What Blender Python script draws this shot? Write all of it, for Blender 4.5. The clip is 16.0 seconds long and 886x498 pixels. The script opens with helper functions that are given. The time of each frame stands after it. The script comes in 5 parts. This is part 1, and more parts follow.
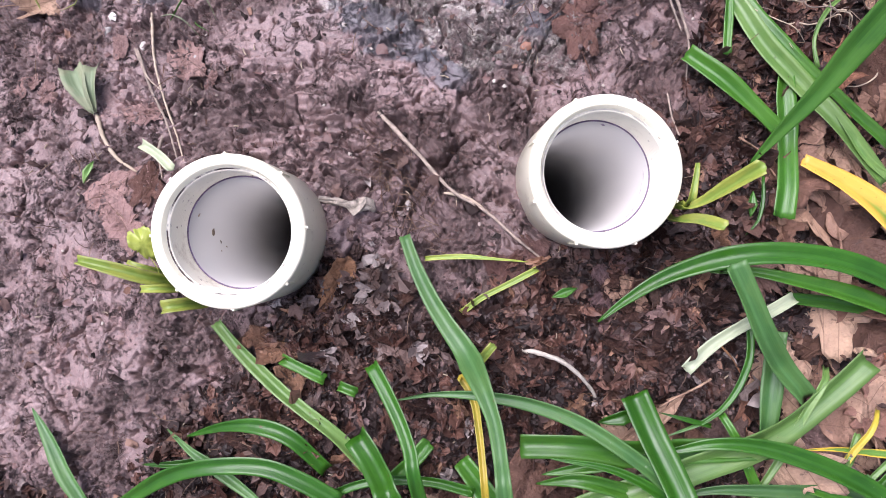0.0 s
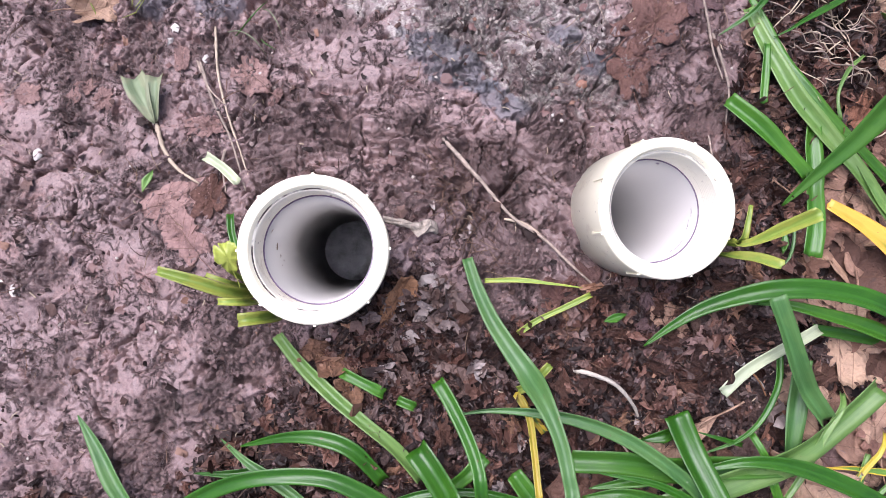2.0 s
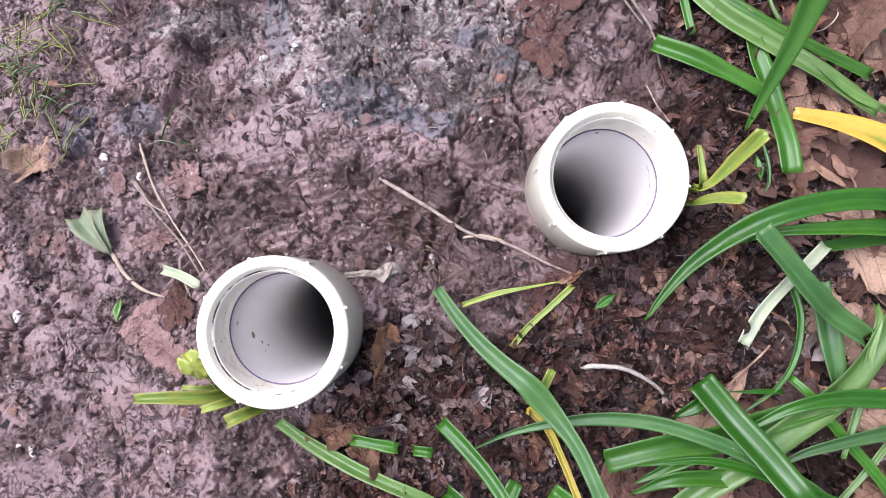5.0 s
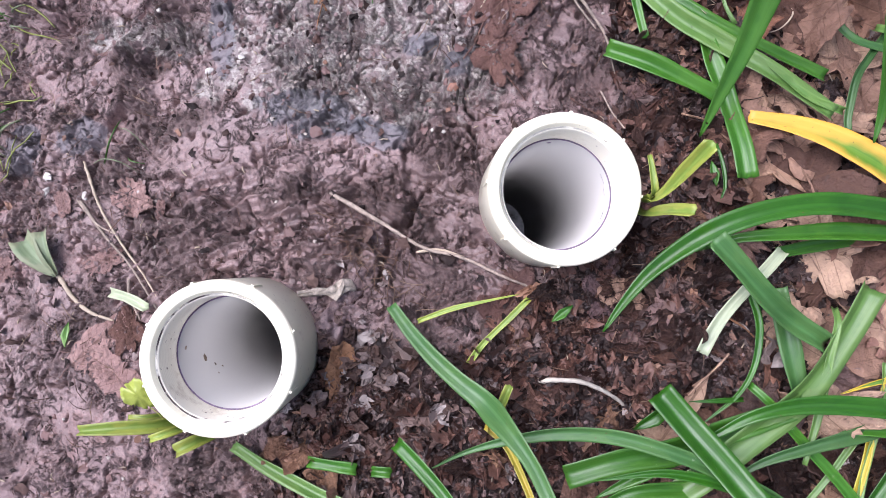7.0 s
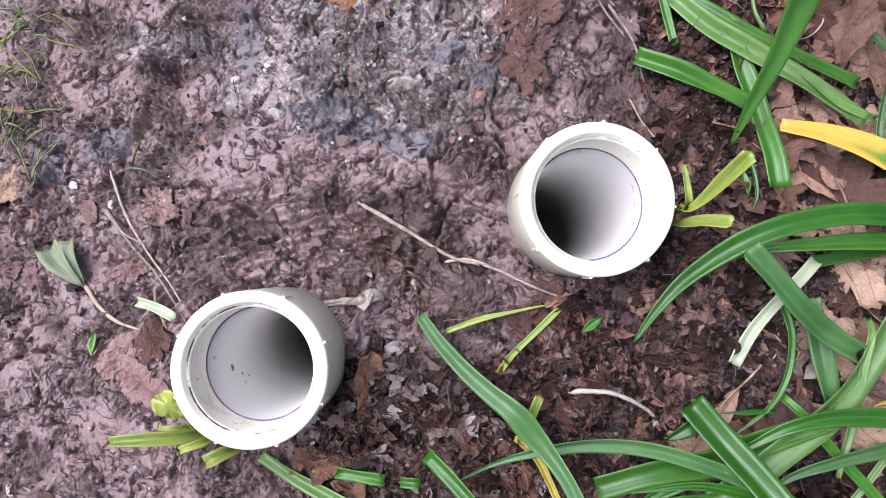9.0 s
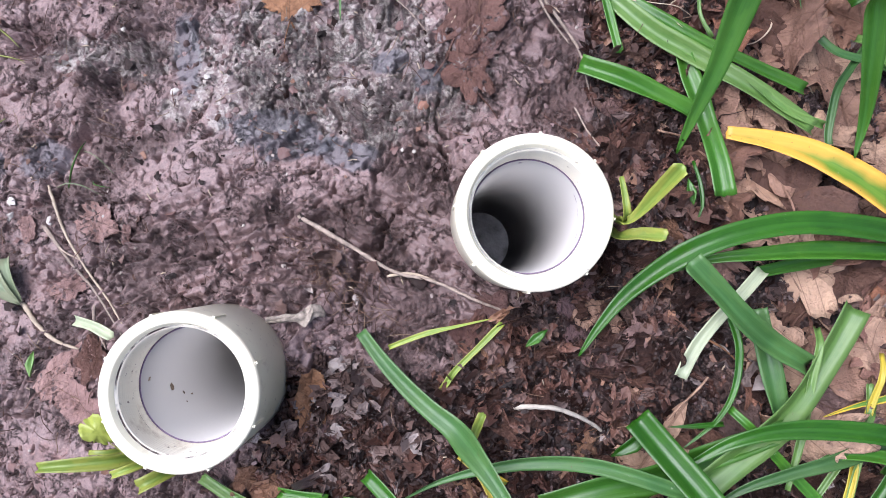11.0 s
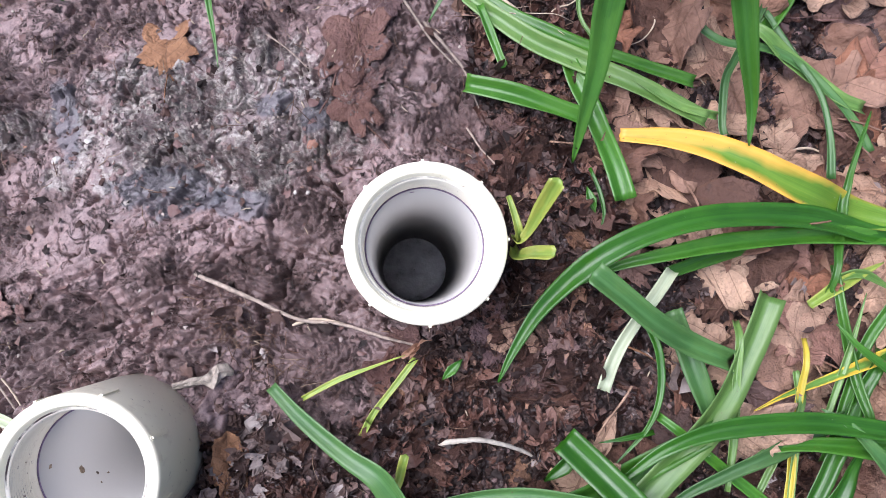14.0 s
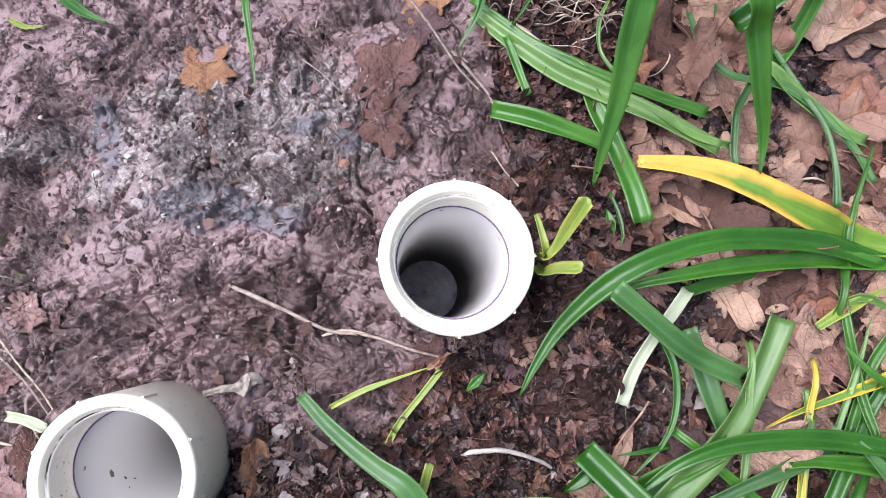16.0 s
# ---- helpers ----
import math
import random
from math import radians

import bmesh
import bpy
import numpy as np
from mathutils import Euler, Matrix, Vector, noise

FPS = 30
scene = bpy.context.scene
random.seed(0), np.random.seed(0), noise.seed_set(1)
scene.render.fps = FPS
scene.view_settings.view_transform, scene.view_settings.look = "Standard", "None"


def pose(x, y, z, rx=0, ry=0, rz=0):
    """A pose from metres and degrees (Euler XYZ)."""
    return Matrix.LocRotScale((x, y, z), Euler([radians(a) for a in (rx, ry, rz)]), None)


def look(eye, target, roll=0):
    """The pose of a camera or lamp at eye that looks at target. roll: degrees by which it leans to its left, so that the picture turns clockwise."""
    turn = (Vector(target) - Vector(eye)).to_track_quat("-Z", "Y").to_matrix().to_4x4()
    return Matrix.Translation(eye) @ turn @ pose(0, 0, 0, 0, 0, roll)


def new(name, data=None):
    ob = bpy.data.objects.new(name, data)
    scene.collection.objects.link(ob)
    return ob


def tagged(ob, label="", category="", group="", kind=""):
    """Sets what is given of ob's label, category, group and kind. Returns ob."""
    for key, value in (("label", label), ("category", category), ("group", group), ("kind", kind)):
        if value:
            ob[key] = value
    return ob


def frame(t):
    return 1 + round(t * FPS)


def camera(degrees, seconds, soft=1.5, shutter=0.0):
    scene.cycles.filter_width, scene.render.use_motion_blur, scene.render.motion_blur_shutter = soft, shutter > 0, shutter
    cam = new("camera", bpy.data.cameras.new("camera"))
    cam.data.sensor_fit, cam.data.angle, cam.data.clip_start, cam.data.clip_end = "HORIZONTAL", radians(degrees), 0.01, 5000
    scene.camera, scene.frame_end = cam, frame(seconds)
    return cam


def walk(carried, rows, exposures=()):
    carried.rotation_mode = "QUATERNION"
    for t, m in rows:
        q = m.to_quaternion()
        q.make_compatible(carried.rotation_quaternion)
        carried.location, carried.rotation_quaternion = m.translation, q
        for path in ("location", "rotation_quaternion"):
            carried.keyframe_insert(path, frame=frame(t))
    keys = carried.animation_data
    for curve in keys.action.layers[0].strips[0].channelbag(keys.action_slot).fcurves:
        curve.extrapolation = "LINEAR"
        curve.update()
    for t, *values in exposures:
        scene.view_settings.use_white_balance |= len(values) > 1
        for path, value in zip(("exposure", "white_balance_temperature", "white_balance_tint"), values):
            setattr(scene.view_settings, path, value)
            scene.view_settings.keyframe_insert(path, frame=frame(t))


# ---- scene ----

# camera: carried by hand over the two pipes, looking down
cam = camera(66.8, 16.0, soft=0.75)
PATH = [
    (0, pose(0.0014, 0.0011, 0.6511, 8.90, 3.20, 0.00)),
    (0.5, pose(-0.0335, 0.0138, 0.6653, 9.43, 1.90, 2.95)),
    (1, pose(-0.0623, 0.0131, 0.6681, 9.54, -0.50, 2.14)),
    (1.5, pose(-0.0992, 0.0122, 0.6809, 9.40, -1.75, 1.42)),
    (2, pose(-0.1169, 0.0097, 0.6871, 9.52, -1.96, 1.53)),
    (2.5, pose(-0.1072, 0.0048, 0.6902, 10.32, -2.31, 0.33)),
    (3, pose(-0.1010, 0.0002, 0.6893, 10.60, -1.64, -3.23)),
    (3.5, pose(-0.0774, -0.0042, 0.6830, 10.33, 2.42, -8.89)),
    (4, pose(-0.0379, -0.0002, 0.6578, 9.19, 3.35, -10.64)),
    (4.5, pose(-0.0247, 0.0063, 0.6613, 10.27, 5.47, -13.02)),
    (4.7, pose(-0.0223, 0.0155, 0.6648, 10.53, 6.13, -14.35)),
    (6.8, pose(-0.0012, 0.0187, 0.6612, 9.47, 4.95, -16.83)),
    (7, pose(0.0173, 0.0320, 0.6513, 9.52, 5.29, -16.94)),
    (7.5, pose(0.0245, 0.0462, 0.6500, 9.49, 6.35, -16.58)),
    (8, pose(0.0149, 0.0478, 0.6503, 9.09, 5.83, -17.06)),
    (10.3, pose(-0.0050, 0.0358, 0.6516, 10.43, 5.77, -16.54)),
    (10.5, pose(0.0004, 0.0330, 0.6507, 10.16, 5.65, -16.91)),
    (11, pose(0.0501, 0.0480, 0.6356, 9.44, 5.42, -17.69)),
    (11.5, pose(0.0853, 0.0460, 0.6334, 10.22, 5.91, -20.68)),
    (12, pose(0.1108, 0.0513, 0.6149, 8.60, 4.82, -22.39)),
    (12.5, pose(0.1176, 0.0419, 0.6085, 9.13, 4.69, -23.87)),
    (13, pose(0.1158, 0.0347, 0.6147, 9.48, 5.29, -24.79)),
    (13.5, pose(0.1195, 0.0403, 0.6156, 10.20, 4.92, -25.29)),
    (14, pose(0.1214, 0.0399, 0.6123, 10.26, 4.90, -25.13)),
    (14.5, pose(0.1219, 0.0482, 0.6214, 10.69, 5.26, -25.10)),
    (15, pose(0.1093, 0.0431, 0.6221, 11.59, 5.07, -25.20)),
    (15.5, pose(0.0879, 0.0408, 0.6363, 12.49, 4.41, -23.86)),
    (16, pose(0.0871, 0.0347, 0.6386, 13.01, 4.11, -24.05)),
]
walk(cam, PATH, [(0.0, 0.78, 5900, 23), (7.5, 0.72, 5720, 20), (13.0, 0.70, 5720, 17), (16.0, 0.81, 5720, 19)])

# ---- light: an overcast sky, with the sun's glow spread wide behind cloud ----
world = bpy.data.worlds.new("overcast_sky")
scene.world = world
world.use_nodes = True
wt = world.node_tree
sky = wt.nodes.new("ShaderNodeTexSky")
sky.sky_type, sky.sun_disc = "NISHITA", False
sky.sun_elevation, sky.sun_rotation = radians(68), radians(-51)
sky.air_density, sky.dust_density, sky.ozone_density = 1.0, 6.0, 0.6
wt.links.new(sky.outputs[0], wt.nodes["Background"].inputs[0])
wt.nodes["Background"].inputs[1].default_value = 0.09
sun = new("sun", bpy.data.lights.new("sun", "SUN"))
sun.data.energy, sun.data.angle, sun.data.color = 2.9, radians(60), (1.0, 0.98, 0.97)
sun.matrix_basis = look((-0.62, 0.50, 2.0), (0, 0, 0))

# ---- noise and relief ----
rng = np.random.default_rng(7)
LATTICE = rng.random((256, 256))


def value_noise(x, y, cell, shift=0.0):
    """Smooth noise from 0 to 1 with lumps of that size."""
    c, s = math.cos(0.4 + shift * 1.3), math.sin(0.4 + shift * 1.3)
    x, y = np.asarray(x, float), np.asarray(y, float)
    u, v = (c * x - s * y) / cell + 37.3 + shift, (s * x + c * y) / cell + 91.7 + shift * 1.7
    i, j = np.floor(u).astype(int), np.floor(v).astype(int)
    a, b = u - i, v - j
    a, b = a * a * (3 - 2 * a), b * b * (3 - 2 * b)
    g = lambda p, q: LATTICE[p % 256, q % 256]
    return (g(i, j) * (1 - a) + g(i + 1, j) * a) * (1 - b) + (g(i, j + 1) * (1 - a) + g(i + 1, j + 1) * a) * b


JITTER = rng.random((2, 64, 64))


def clods(x, y, cell, shift=0.0):
    """Broken lumps of that size with sharp cracks between: 0 in a crack, up to 1 on a lump."""
    c, s = math.cos(shift), math.sin(shift)
    u, v = (c * x - s * y) / cell + 11.3, (s * x + c * y) / cell + 53.9
    i, j = np.floor(u).astype(int), np.floor(v).astype(int)
    one, two = np.full(np.shape(u), 9.0), np.full(np.shape(u), 9.0)
    for a in (-1, 0, 1):
        for b in (-1, 0, 1):
            d = np.hypot(i + a + JITTER[0][(i + a) % 64, (j + b) % 64] - u, j + b + JITTER[1][(i + a) % 64, (j + b) % 64] - v)
            two = np.minimum(two, np.maximum(one, d))
            one = np.minimum(one, d)
    return np.clip((two - one) * 2.2, 0, 1) * (1 - 0.5 * one)


PIPES = [(-0.2143, 0.1049, 0.0967), (0.1113, 0.1573, 0.0812)]  # axis x, y and the rim's height
LEANS = [(9.2, 2.1), (9.2, 4.9)]  # both pipes lean towards the leaf bed, in degrees
MOUTHS = [(px - (top + 0.01) * math.sin(radians(b)), py + (top + 0.01) * math.sin(radians(a))) for (px, py, top), (a, b) in zip(PIPES, LEANS)]  # where they enter the ground


def slope(x, y):
    """The lie of the land: a gentle hump that falls away to the leaf bed."""
    g = -0.0200 - 0.0194 * x + 0.1540 * y - 0.2169 * x * x - 0.0288 * x * y - 0.2652 * y * y
    return 0.15 * np.tanh(g / 0.15)


def under(x, y, xs, ys):
    """1 where a place lies below the line through those points, in the plan."""
    line = np.interp(x, xs, ys) + 0.05 * (value_noise(x, y, 0.05, 5) - 0.5)
    return np.clip((line - y) / 0.04 + 0.5, 0, 1)


def debris(x, y):
    """Shredded leaf debris: 1 inside it, 0 on bare mud."""
    return under(x, y, (-0.40, -0.25, -0.165, -0.083, 0.03, 0.085, 0.20, 0.24, 0.30), (-0.16, -0.03, 0.10, 0.035, 0.06, 0.10, 0.24, 0.37, 0.80))


def leaf_bed(x, y):
    """The bed of whole fallen leaves."""
    return under(x, y, (-0.14, 0.05, 0.16, 0.23, 0.285, 0.33, 0.40, 0.50), (-0.16, -0.09, -0.04, 0.02, 0.12, 0.24, 0.36, 0.80))


def ridge(x, y, cell, shift):
    return 1 - np.abs(2 * value_noise(x, y, cell, shift) - 1)


HEAPS = ((-0.280, 0.470, 0.026, 0.016), (-0.440, 0.468, 0.032, 0.012), (-0.284, 0.428, 0.022, 0.008), (-0.225, 0.505, 0.025, 0.006), (0.02, 0.262, 0.03, 0.004))  # x, y, radius, height


def crumbly(x, y):
    """Where the mud is broken up into dark crumbs: 1; smooth and smeared: 0."""
    wx, wy = x + 0.010 * (value_noise(x, y, 0.009, 13) - 0.5), y + 0.010 * (value_noise(x, y, 0.009, 19) - 0.5)
    c = np.clip(value_noise(wx, wy, 0.042, 8) * 5.0 - 2.75, 0.0, 1)
    for hx, hy, hr, hh in HEAPS:
        c = np.maximum(c, np.exp(-(((wx - hx) ** 2 + (wy - hy) ** 2) / hr**2) ** 1.5))
    return c


def height(x, y):
    """The relief of the mud, in metres."""
    x, y = np.asarray(x, float), np.asarray(y, float)
    wx = x + 0.016 * (value_noise(x, y, 0.03, 11) - 0.5) + 0.006 * (value_noise(x, y, 0.011, 12) - 0.5)
    wy = y + 0.016 * (value_noise(x, y, 0.03, 17) - 0.5) + 0.006 * (value_noise(x, y, 0.011, 18) - 0.5)
    z = slope(x, y)
    r = np.hypot(x + 0.20, y - 0.02)
    drag = np.exp(-(((r - 0.215) / 0.07) ** 2)) * np.clip((y - 0.12) / 0.05, 0, 1) * np.clip((0.06 - x) / 0.05, 0, 1)
    z += 0.012 * (value_noise(x, y, 0.15, 1) - 0.5)
    mould = debris(x, y)
    rough = crumbly(x, y)
    rough = np.maximum(rough * (1 - 0.5 * drag), 0.8 * mould)
    tx = wx + 0.004 * (value_noise(x, y, 0.005, 13) - 0.5) + 0.0025 * (value_noise(x, y, 0.0028, 14) - 0.5)
    ty = wy + 0.004 * (value_noise(x, y, 0.005, 19) - 0.5) + 0.0025 * (value_noise(x, y, 0.0028, 20) - 0.5)
    z += 0.009 * (value_noise(wx, wy, 0.055, 2) - 0.5)
    z -= 0.012 * leaf_bed(x, y)
    z += mould * 0.015 * (value_noise(wx, wy, 0.030, 41) - 0.5)
    z += rough * 0.004 * (0.4 - ridge(tx, ty, 0.030, 3) ** 3)
    z += rough * (0.0052 * (clods(tx, ty, 0.0115, 1.0) - 0.5) + 0.0040 * (clods(tx, ty, 0.0056, 2.0) - 0.5) + 0.0022 * (value_noise(tx, ty, 0.0040, 6) - 0.5))
    # faint streaks where the mud was smeared
    along = np.arctan2(wy + 0.05, wx + 0.24) * 0.03
    z += (1 - rough) * (0.0014 * (value_noise(along, r + 0.02 * value_noise(x, y, 0.08, 43), 0.0034, 42) - 0.5) + 0.0008 * (value_noise(wx, wy, 0.0075, 44) - 0.5))
    # smeared plates of mud with torn edges, one lapping over the next
    bare = 1 - 0.6 * mould
    for cell, shift, step in ((0.085, 51, 0.0095), (0.048, 52, 0.0060)):
        f = value_noise(tx, ty, cell, shift) * 3.0 % 1
        z += bare * step * (np.where(f < 0.93, f / 0.93, (1 - f) / 0.07) - 0.5) * np.clip(value_noise(x, y, cell * 1.3, shift + 30) * 3 - 0.9, 0.0, 1)
    # crevices and small ragged holes
    for cell, shift, wide, deep in ((0.060, 53, 0.022, 0.018), (0.034, 59, 0.030, 0.014), (0.018, 54, 0.055, 0.012)):
        there = np.clip(value_noise(x, y, cell * 0.7, shift + 5) * 9 - 5.0, 0, 1)
        z -= there * deep * np.clip(1.6 - 1.6 * np.abs(value_noise(tx, ty, cell, shift) - 0.5) / wide, 0, 1)
    for cell, shift, deep in ((0.020, 4.0, 0.007), (0.010, 5.0, 0.0045)):
        there = np.clip(value_noise(x, y, cell * 1.3, shift + 51) * 9 - 5.2, 0, 1)
        z -= there * deep * np.clip(1 - clods(tx, ty, cell, shift) / 0.24, 0, 1)
    # crumbly heaps of kicked-up soil
    for hx, hy, hr, hh in HEAPS:
        d = np.exp(-(((x - hx) ** 2 + (y - hy) ** 2) / hr**2) ** 1.5)
        z += d * (hh * (0.4 + value_noise(tx, ty, 0.012, 61)) + 0.011 * (clods(tx, ty, 0.009, 3.0) - 0.3))
    # curved drag marks between the pipes, and a smooth rut
    f = (np.hypot(wx + 0.20, wy - 0.02) + 0.030 * value_noise(x, y, 0.07, 23)) / 0.027 % 1
    z += drag * 0.024 * (np.where(f < 0.86, f / 0.86, (1 - f) / 0.14) - 0.5) * (0.3 + 0.9 * value_noise(x, y, 0.035, 24))
    z += drag * 0.0012 * np.sin((r + 0.012 * value_noise(x, y, 0.05, 23)) / 0.0012)
    rut = np.abs(0.80 * (x + 0.075) + 0.60 * (y - 0.075)) / 0.022
    z -= 0.012 * np.exp(-rut * rut) * np.exp(-(((y - 0.07) / 0.07) ** 2))
    for hx, hy, hr, hd in ((-0.352, 0.562, 0.024, 0.045), (-0.262, 0.448, 0.014, 0.016), (-0.245, 0.575, 0.014, 0.02), (-0.20, 0.245, 0.022, 0.008), (0.02, 0.215, 0.028, 0.012)):
        z -= hd * np.exp(-((x - hx) ** 2 + (y - hy) ** 2) / hr**2)
    for px, py in MOUTHS:
        d = np.hypot(x - px, y - py)
        z += 0.008 * np.exp(-(((d - 0.075) / 0.025) ** 2)) * (0.2 + value_noise(x, y, 0.03, 9))
    return z


def rest(x, y):
    """Where a thin thing comes to lie over the relief: a little above its mean nearby."""
    x, y = np.asarray(x, float), np.asarray(y, float)
    around = [height(x + 0.010 * math.cos(a), y + 0.010 * math.sin(a)) for a in (0.3, 1.57, 2.8, 4.0, 5.3)]
    return 0.5 * (np.mean(around, axis=0) + np.max(around, axis=0)) + 0.001


# ---- materials ----
def material(name):
    m = bpy.data.materials.new(name)
    m.use_nodes = True
    return m, m.node_tree.nodes, m.node_tree.links, m.node_tree.nodes["Principled BSDF"]


def noise_node(nodes, links, scale, detail=6, rough=0.6, coord="Object", warp=0.0):
    tc = nodes.new("ShaderNodeTexCoord")
    n = nodes.new("ShaderNodeTexNoise")
    n.inputs["Scale"].default_value, n.inputs["Detail"].default_value = scale, detail
    n.inputs["Roughness"].default_value, n.inputs["Distortion"].default_value = rough, warp
    links.new(tc.outputs[coord], n.inputs["Vector"])
    return n.outputs["Fac"]


def ramp(nodes, links, fac, stops):
    r = nodes.new("ShaderNodeValToRGB")
    e = r.color_ramp.elements
    while len(e) < len(stops):
        e.new(0.5)
    for k, (at, c) in zip(e, stops):
        k.position = at
        k.color = (*c, 1) if len(c) == 3 else c
    links.new(fac, r.inputs[0])
    return r.outputs[0]


def mix(nodes, links, fac, a, b, mode="MIX"):
    n = nodes.new("ShaderNodeMix")
    n.data_type, n.blend_type = "RGBA", mode
    for sock, v in ((n.inputs["Factor"], fac), (n.inputs["A"], a), (n.inputs["B"], b)):
        if isinstance(v, (int, float)):
            sock.default_value = v
        elif isinstance(v, tuple):
            sock.default_value = (*v, 1)
        else:
            links.new(v, sock)
    return n.outputs["Result"]


def maths(nodes, links, op, a, b=0.0, clamp=False):
    n = nodes.new("ShaderNodeMath")
    n.operation, n.use_clamp = op, clamp
    for sock, v in zip(n.inputs, (a, b)):
        if isinstance(v, (int, float)):
            sock.default_value = v
        else:
            links.new(v, sock)
    return n.outputs[0]


def bump(nodes, links, bsdf, fac, strength, distance):
    n = nodes.new("ShaderNodeBump")
    n.inputs["Strength"].default_value, n.inputs["Distance"].default_value = strength, distance
    links.new(fac, n.inputs["Height"])
    links.new(n.outputs[0], bsdf.inputs["Normal"])


def patch(nodes, links, x, y, rx, ry, turn, ragged=0.6, scale=30):
    """A stain with a ragged edge, round x, y on the ground: 1 inside."""
    tc = nodes.new("ShaderNodeTexCoord")
    mp = nodes.new("ShaderNodeMapping")
    mp.vector_type = "TEXTURE"
    mp.inputs["Location"].default_value = (x, y, 0)
    mp.inputs["Rotation"].default_value = (0, 0, radians(turn))
    mp.inputs["Scale"].default_value = (rx, ry, 1000)
    links.new(tc.outputs["Object"], mp.inputs["Vector"])
    ln = nodes.new("ShaderNodeVectorMath")
    ln.operation = "LENGTH"
    links.new(mp.outputs[0], ln.inputs[0])
    n = noise_node(nodes, links, scale, 5, 0.7)
    d = maths(nodes, links, "ADD", ln.outputs["Value"], maths(nodes, links, "MULTIPLY", maths(nodes, links, "SUBTRACT", n, 0.5), ragged * 3))
    return maths(nodes, links, "MULTIPLY", maths(nodes, links, "SUBTRACT", 1.1, d), 5.0, True)


def mud_material():
    """Wet reddish-brown mud: one even colour with soft stains, grit, dark specks, painted pit and crack shade, and a
    wet sheen that varies.
    """
    m, n, l, b = material("wet_mud")
    big = noise_node(n, l, 7, 5, 0.6)
    mid = noise_node(n, l, 55, 6, 0.65, warp=0.6)
    fine = noise_node(n, l, 330, 4, 0.7)
    c = ramp(n, l, mid, [(0.28, (0.180, 0.121, 0.111)), (0.50, (0.232, 0.157, 0.147)), (0.75, (0.270, 0.188, 0.178))])
    c = mix(n, l, ramp(n, l, big, [(0.38, (0, 0, 0)), (0.66, (0.7, 0.7, 0.7))]), c, (0.228, 0.164, 0.157))
    rust = ramp(n, l, noise_node(n, l, 17, 5, 0.65, warp=0.8), [(0.56, (0, 0, 0)), (0.68, (1, 1, 1))])
    c = mix(n, l, maths(n, l, "MULTIPLY", rust, 0.45), c, (0.230, 0.118, 0.098))
    grain = ramp(n, l, fine, [(0.30, (0.30, 0.29, 0.28)), (0.5, (0.51, 0.51, 0.51)), (0.70, (0.72, 0.71, 0.70))])
    c = mix(n, l, 0.7, c, grain, "OVERLAY")
    # dark leaf mould under the debris, the shade of its gaps put into the colour
    dark_bed = n.new("ShaderNodeAttribute")
    dark_bed.attribute_name = "humus_shade"
    c = mix(n, l, maths(n, l, "MULTIPLY", dark_bed.outputs["Fac"], 0.85), c, ramp(n, l, mid, [(0.3, (0.010, 0.006, 0.005)), (0.7, (0.042, 0.025, 0.020))]))
    broken = n.new("ShaderNodeAttribute")
    broken.attribute_name = "crumbs"
    loose = maths(n, l, "MULTIPLY", broken.outputs["Fac"], ramp(n, l, noise_node(n, l, 75, 6, 0.7, warp=0.8), [(0.36, (0.2, 0.2, 0.2)), (0.56, (1, 1, 1))]))
    c = mix(n, l, maths(n, l, "MULTIPLY", loose, 0.50), c, (0.100, 0.066, 0.058))
    # dark organic specks that also paint in the shade of small pits
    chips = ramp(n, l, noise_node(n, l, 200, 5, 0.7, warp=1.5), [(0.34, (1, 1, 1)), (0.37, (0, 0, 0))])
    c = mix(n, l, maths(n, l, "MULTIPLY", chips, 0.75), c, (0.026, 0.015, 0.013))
    # hairline cracks, their inner shade painted as dark lines
    web = maths(n, l, "ABSOLUTE", maths(n, l, "SUBTRACT", noise_node(n, l, 46, 8, 0.74, warp=1.2), 0.5))
    some = ramp(n, l, noise_node(n, l, 24, 4, 0.6), [(0.47, (0, 0, 0)), (0.55, (1, 1, 1))])
    hair = maths(n, l, "MULTIPLY", ramp(n, l, web, [(0.010, (1, 1, 1)), (0.026, (0, 0, 0))]), some)
    c = mix(n, l, maths(n, l, "MULTIPLY", hair, 0.8), c, (0.024, 0.013, 0.011))
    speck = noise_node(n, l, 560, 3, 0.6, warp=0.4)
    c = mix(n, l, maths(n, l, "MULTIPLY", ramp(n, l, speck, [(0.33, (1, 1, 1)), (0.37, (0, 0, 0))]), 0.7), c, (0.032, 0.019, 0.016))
    c = mix(n, l, maths(n, l, "MULTIPLY", ramp(n, l, speck, [(0.65, (0, 0, 0)), (0.69, (1, 1, 1))]), 0.5), c, (0.42, 0.35, 0.34))
    for x, y, rx, ry, turn in ((0.02, 0.17, 0.13, 0.085, -15), (0.20, 0.30, 0.07, 0.12, -10), (-0.10, 0.22, 0.08, 0.04, -30)):  # patches of darker brown soil
        c = mix(n, l, maths(n, l, "MULTIPLY", patch(n, l, x, y, rx, ry, turn, 0.5, 14), 0.45), c, (0.080, 0.048, 0.042))
    # pale grit and lime crumbs, and bluish clay showing through
    lump = ramp(n, l, noise_node(n, l, 52, 7, 0.7, warp=1.0), [(0.49, (0, 0, 0)), (0.53, (1, 1, 1))])
    grey = patch(n, l, -0.03, 0.385, 0.15, 0.085, -22)
    for x, y, rx, ry in ((-0.285, 0.507, 0.045, 0.024), (-0.215, 0.470, 0.045, 0.022), (-0.19, 0.40, 0.03, 0.015)):
        grey = maths(n, l, "MAXIMUM", grey, patch(n, l, x, y, rx, ry, -15))
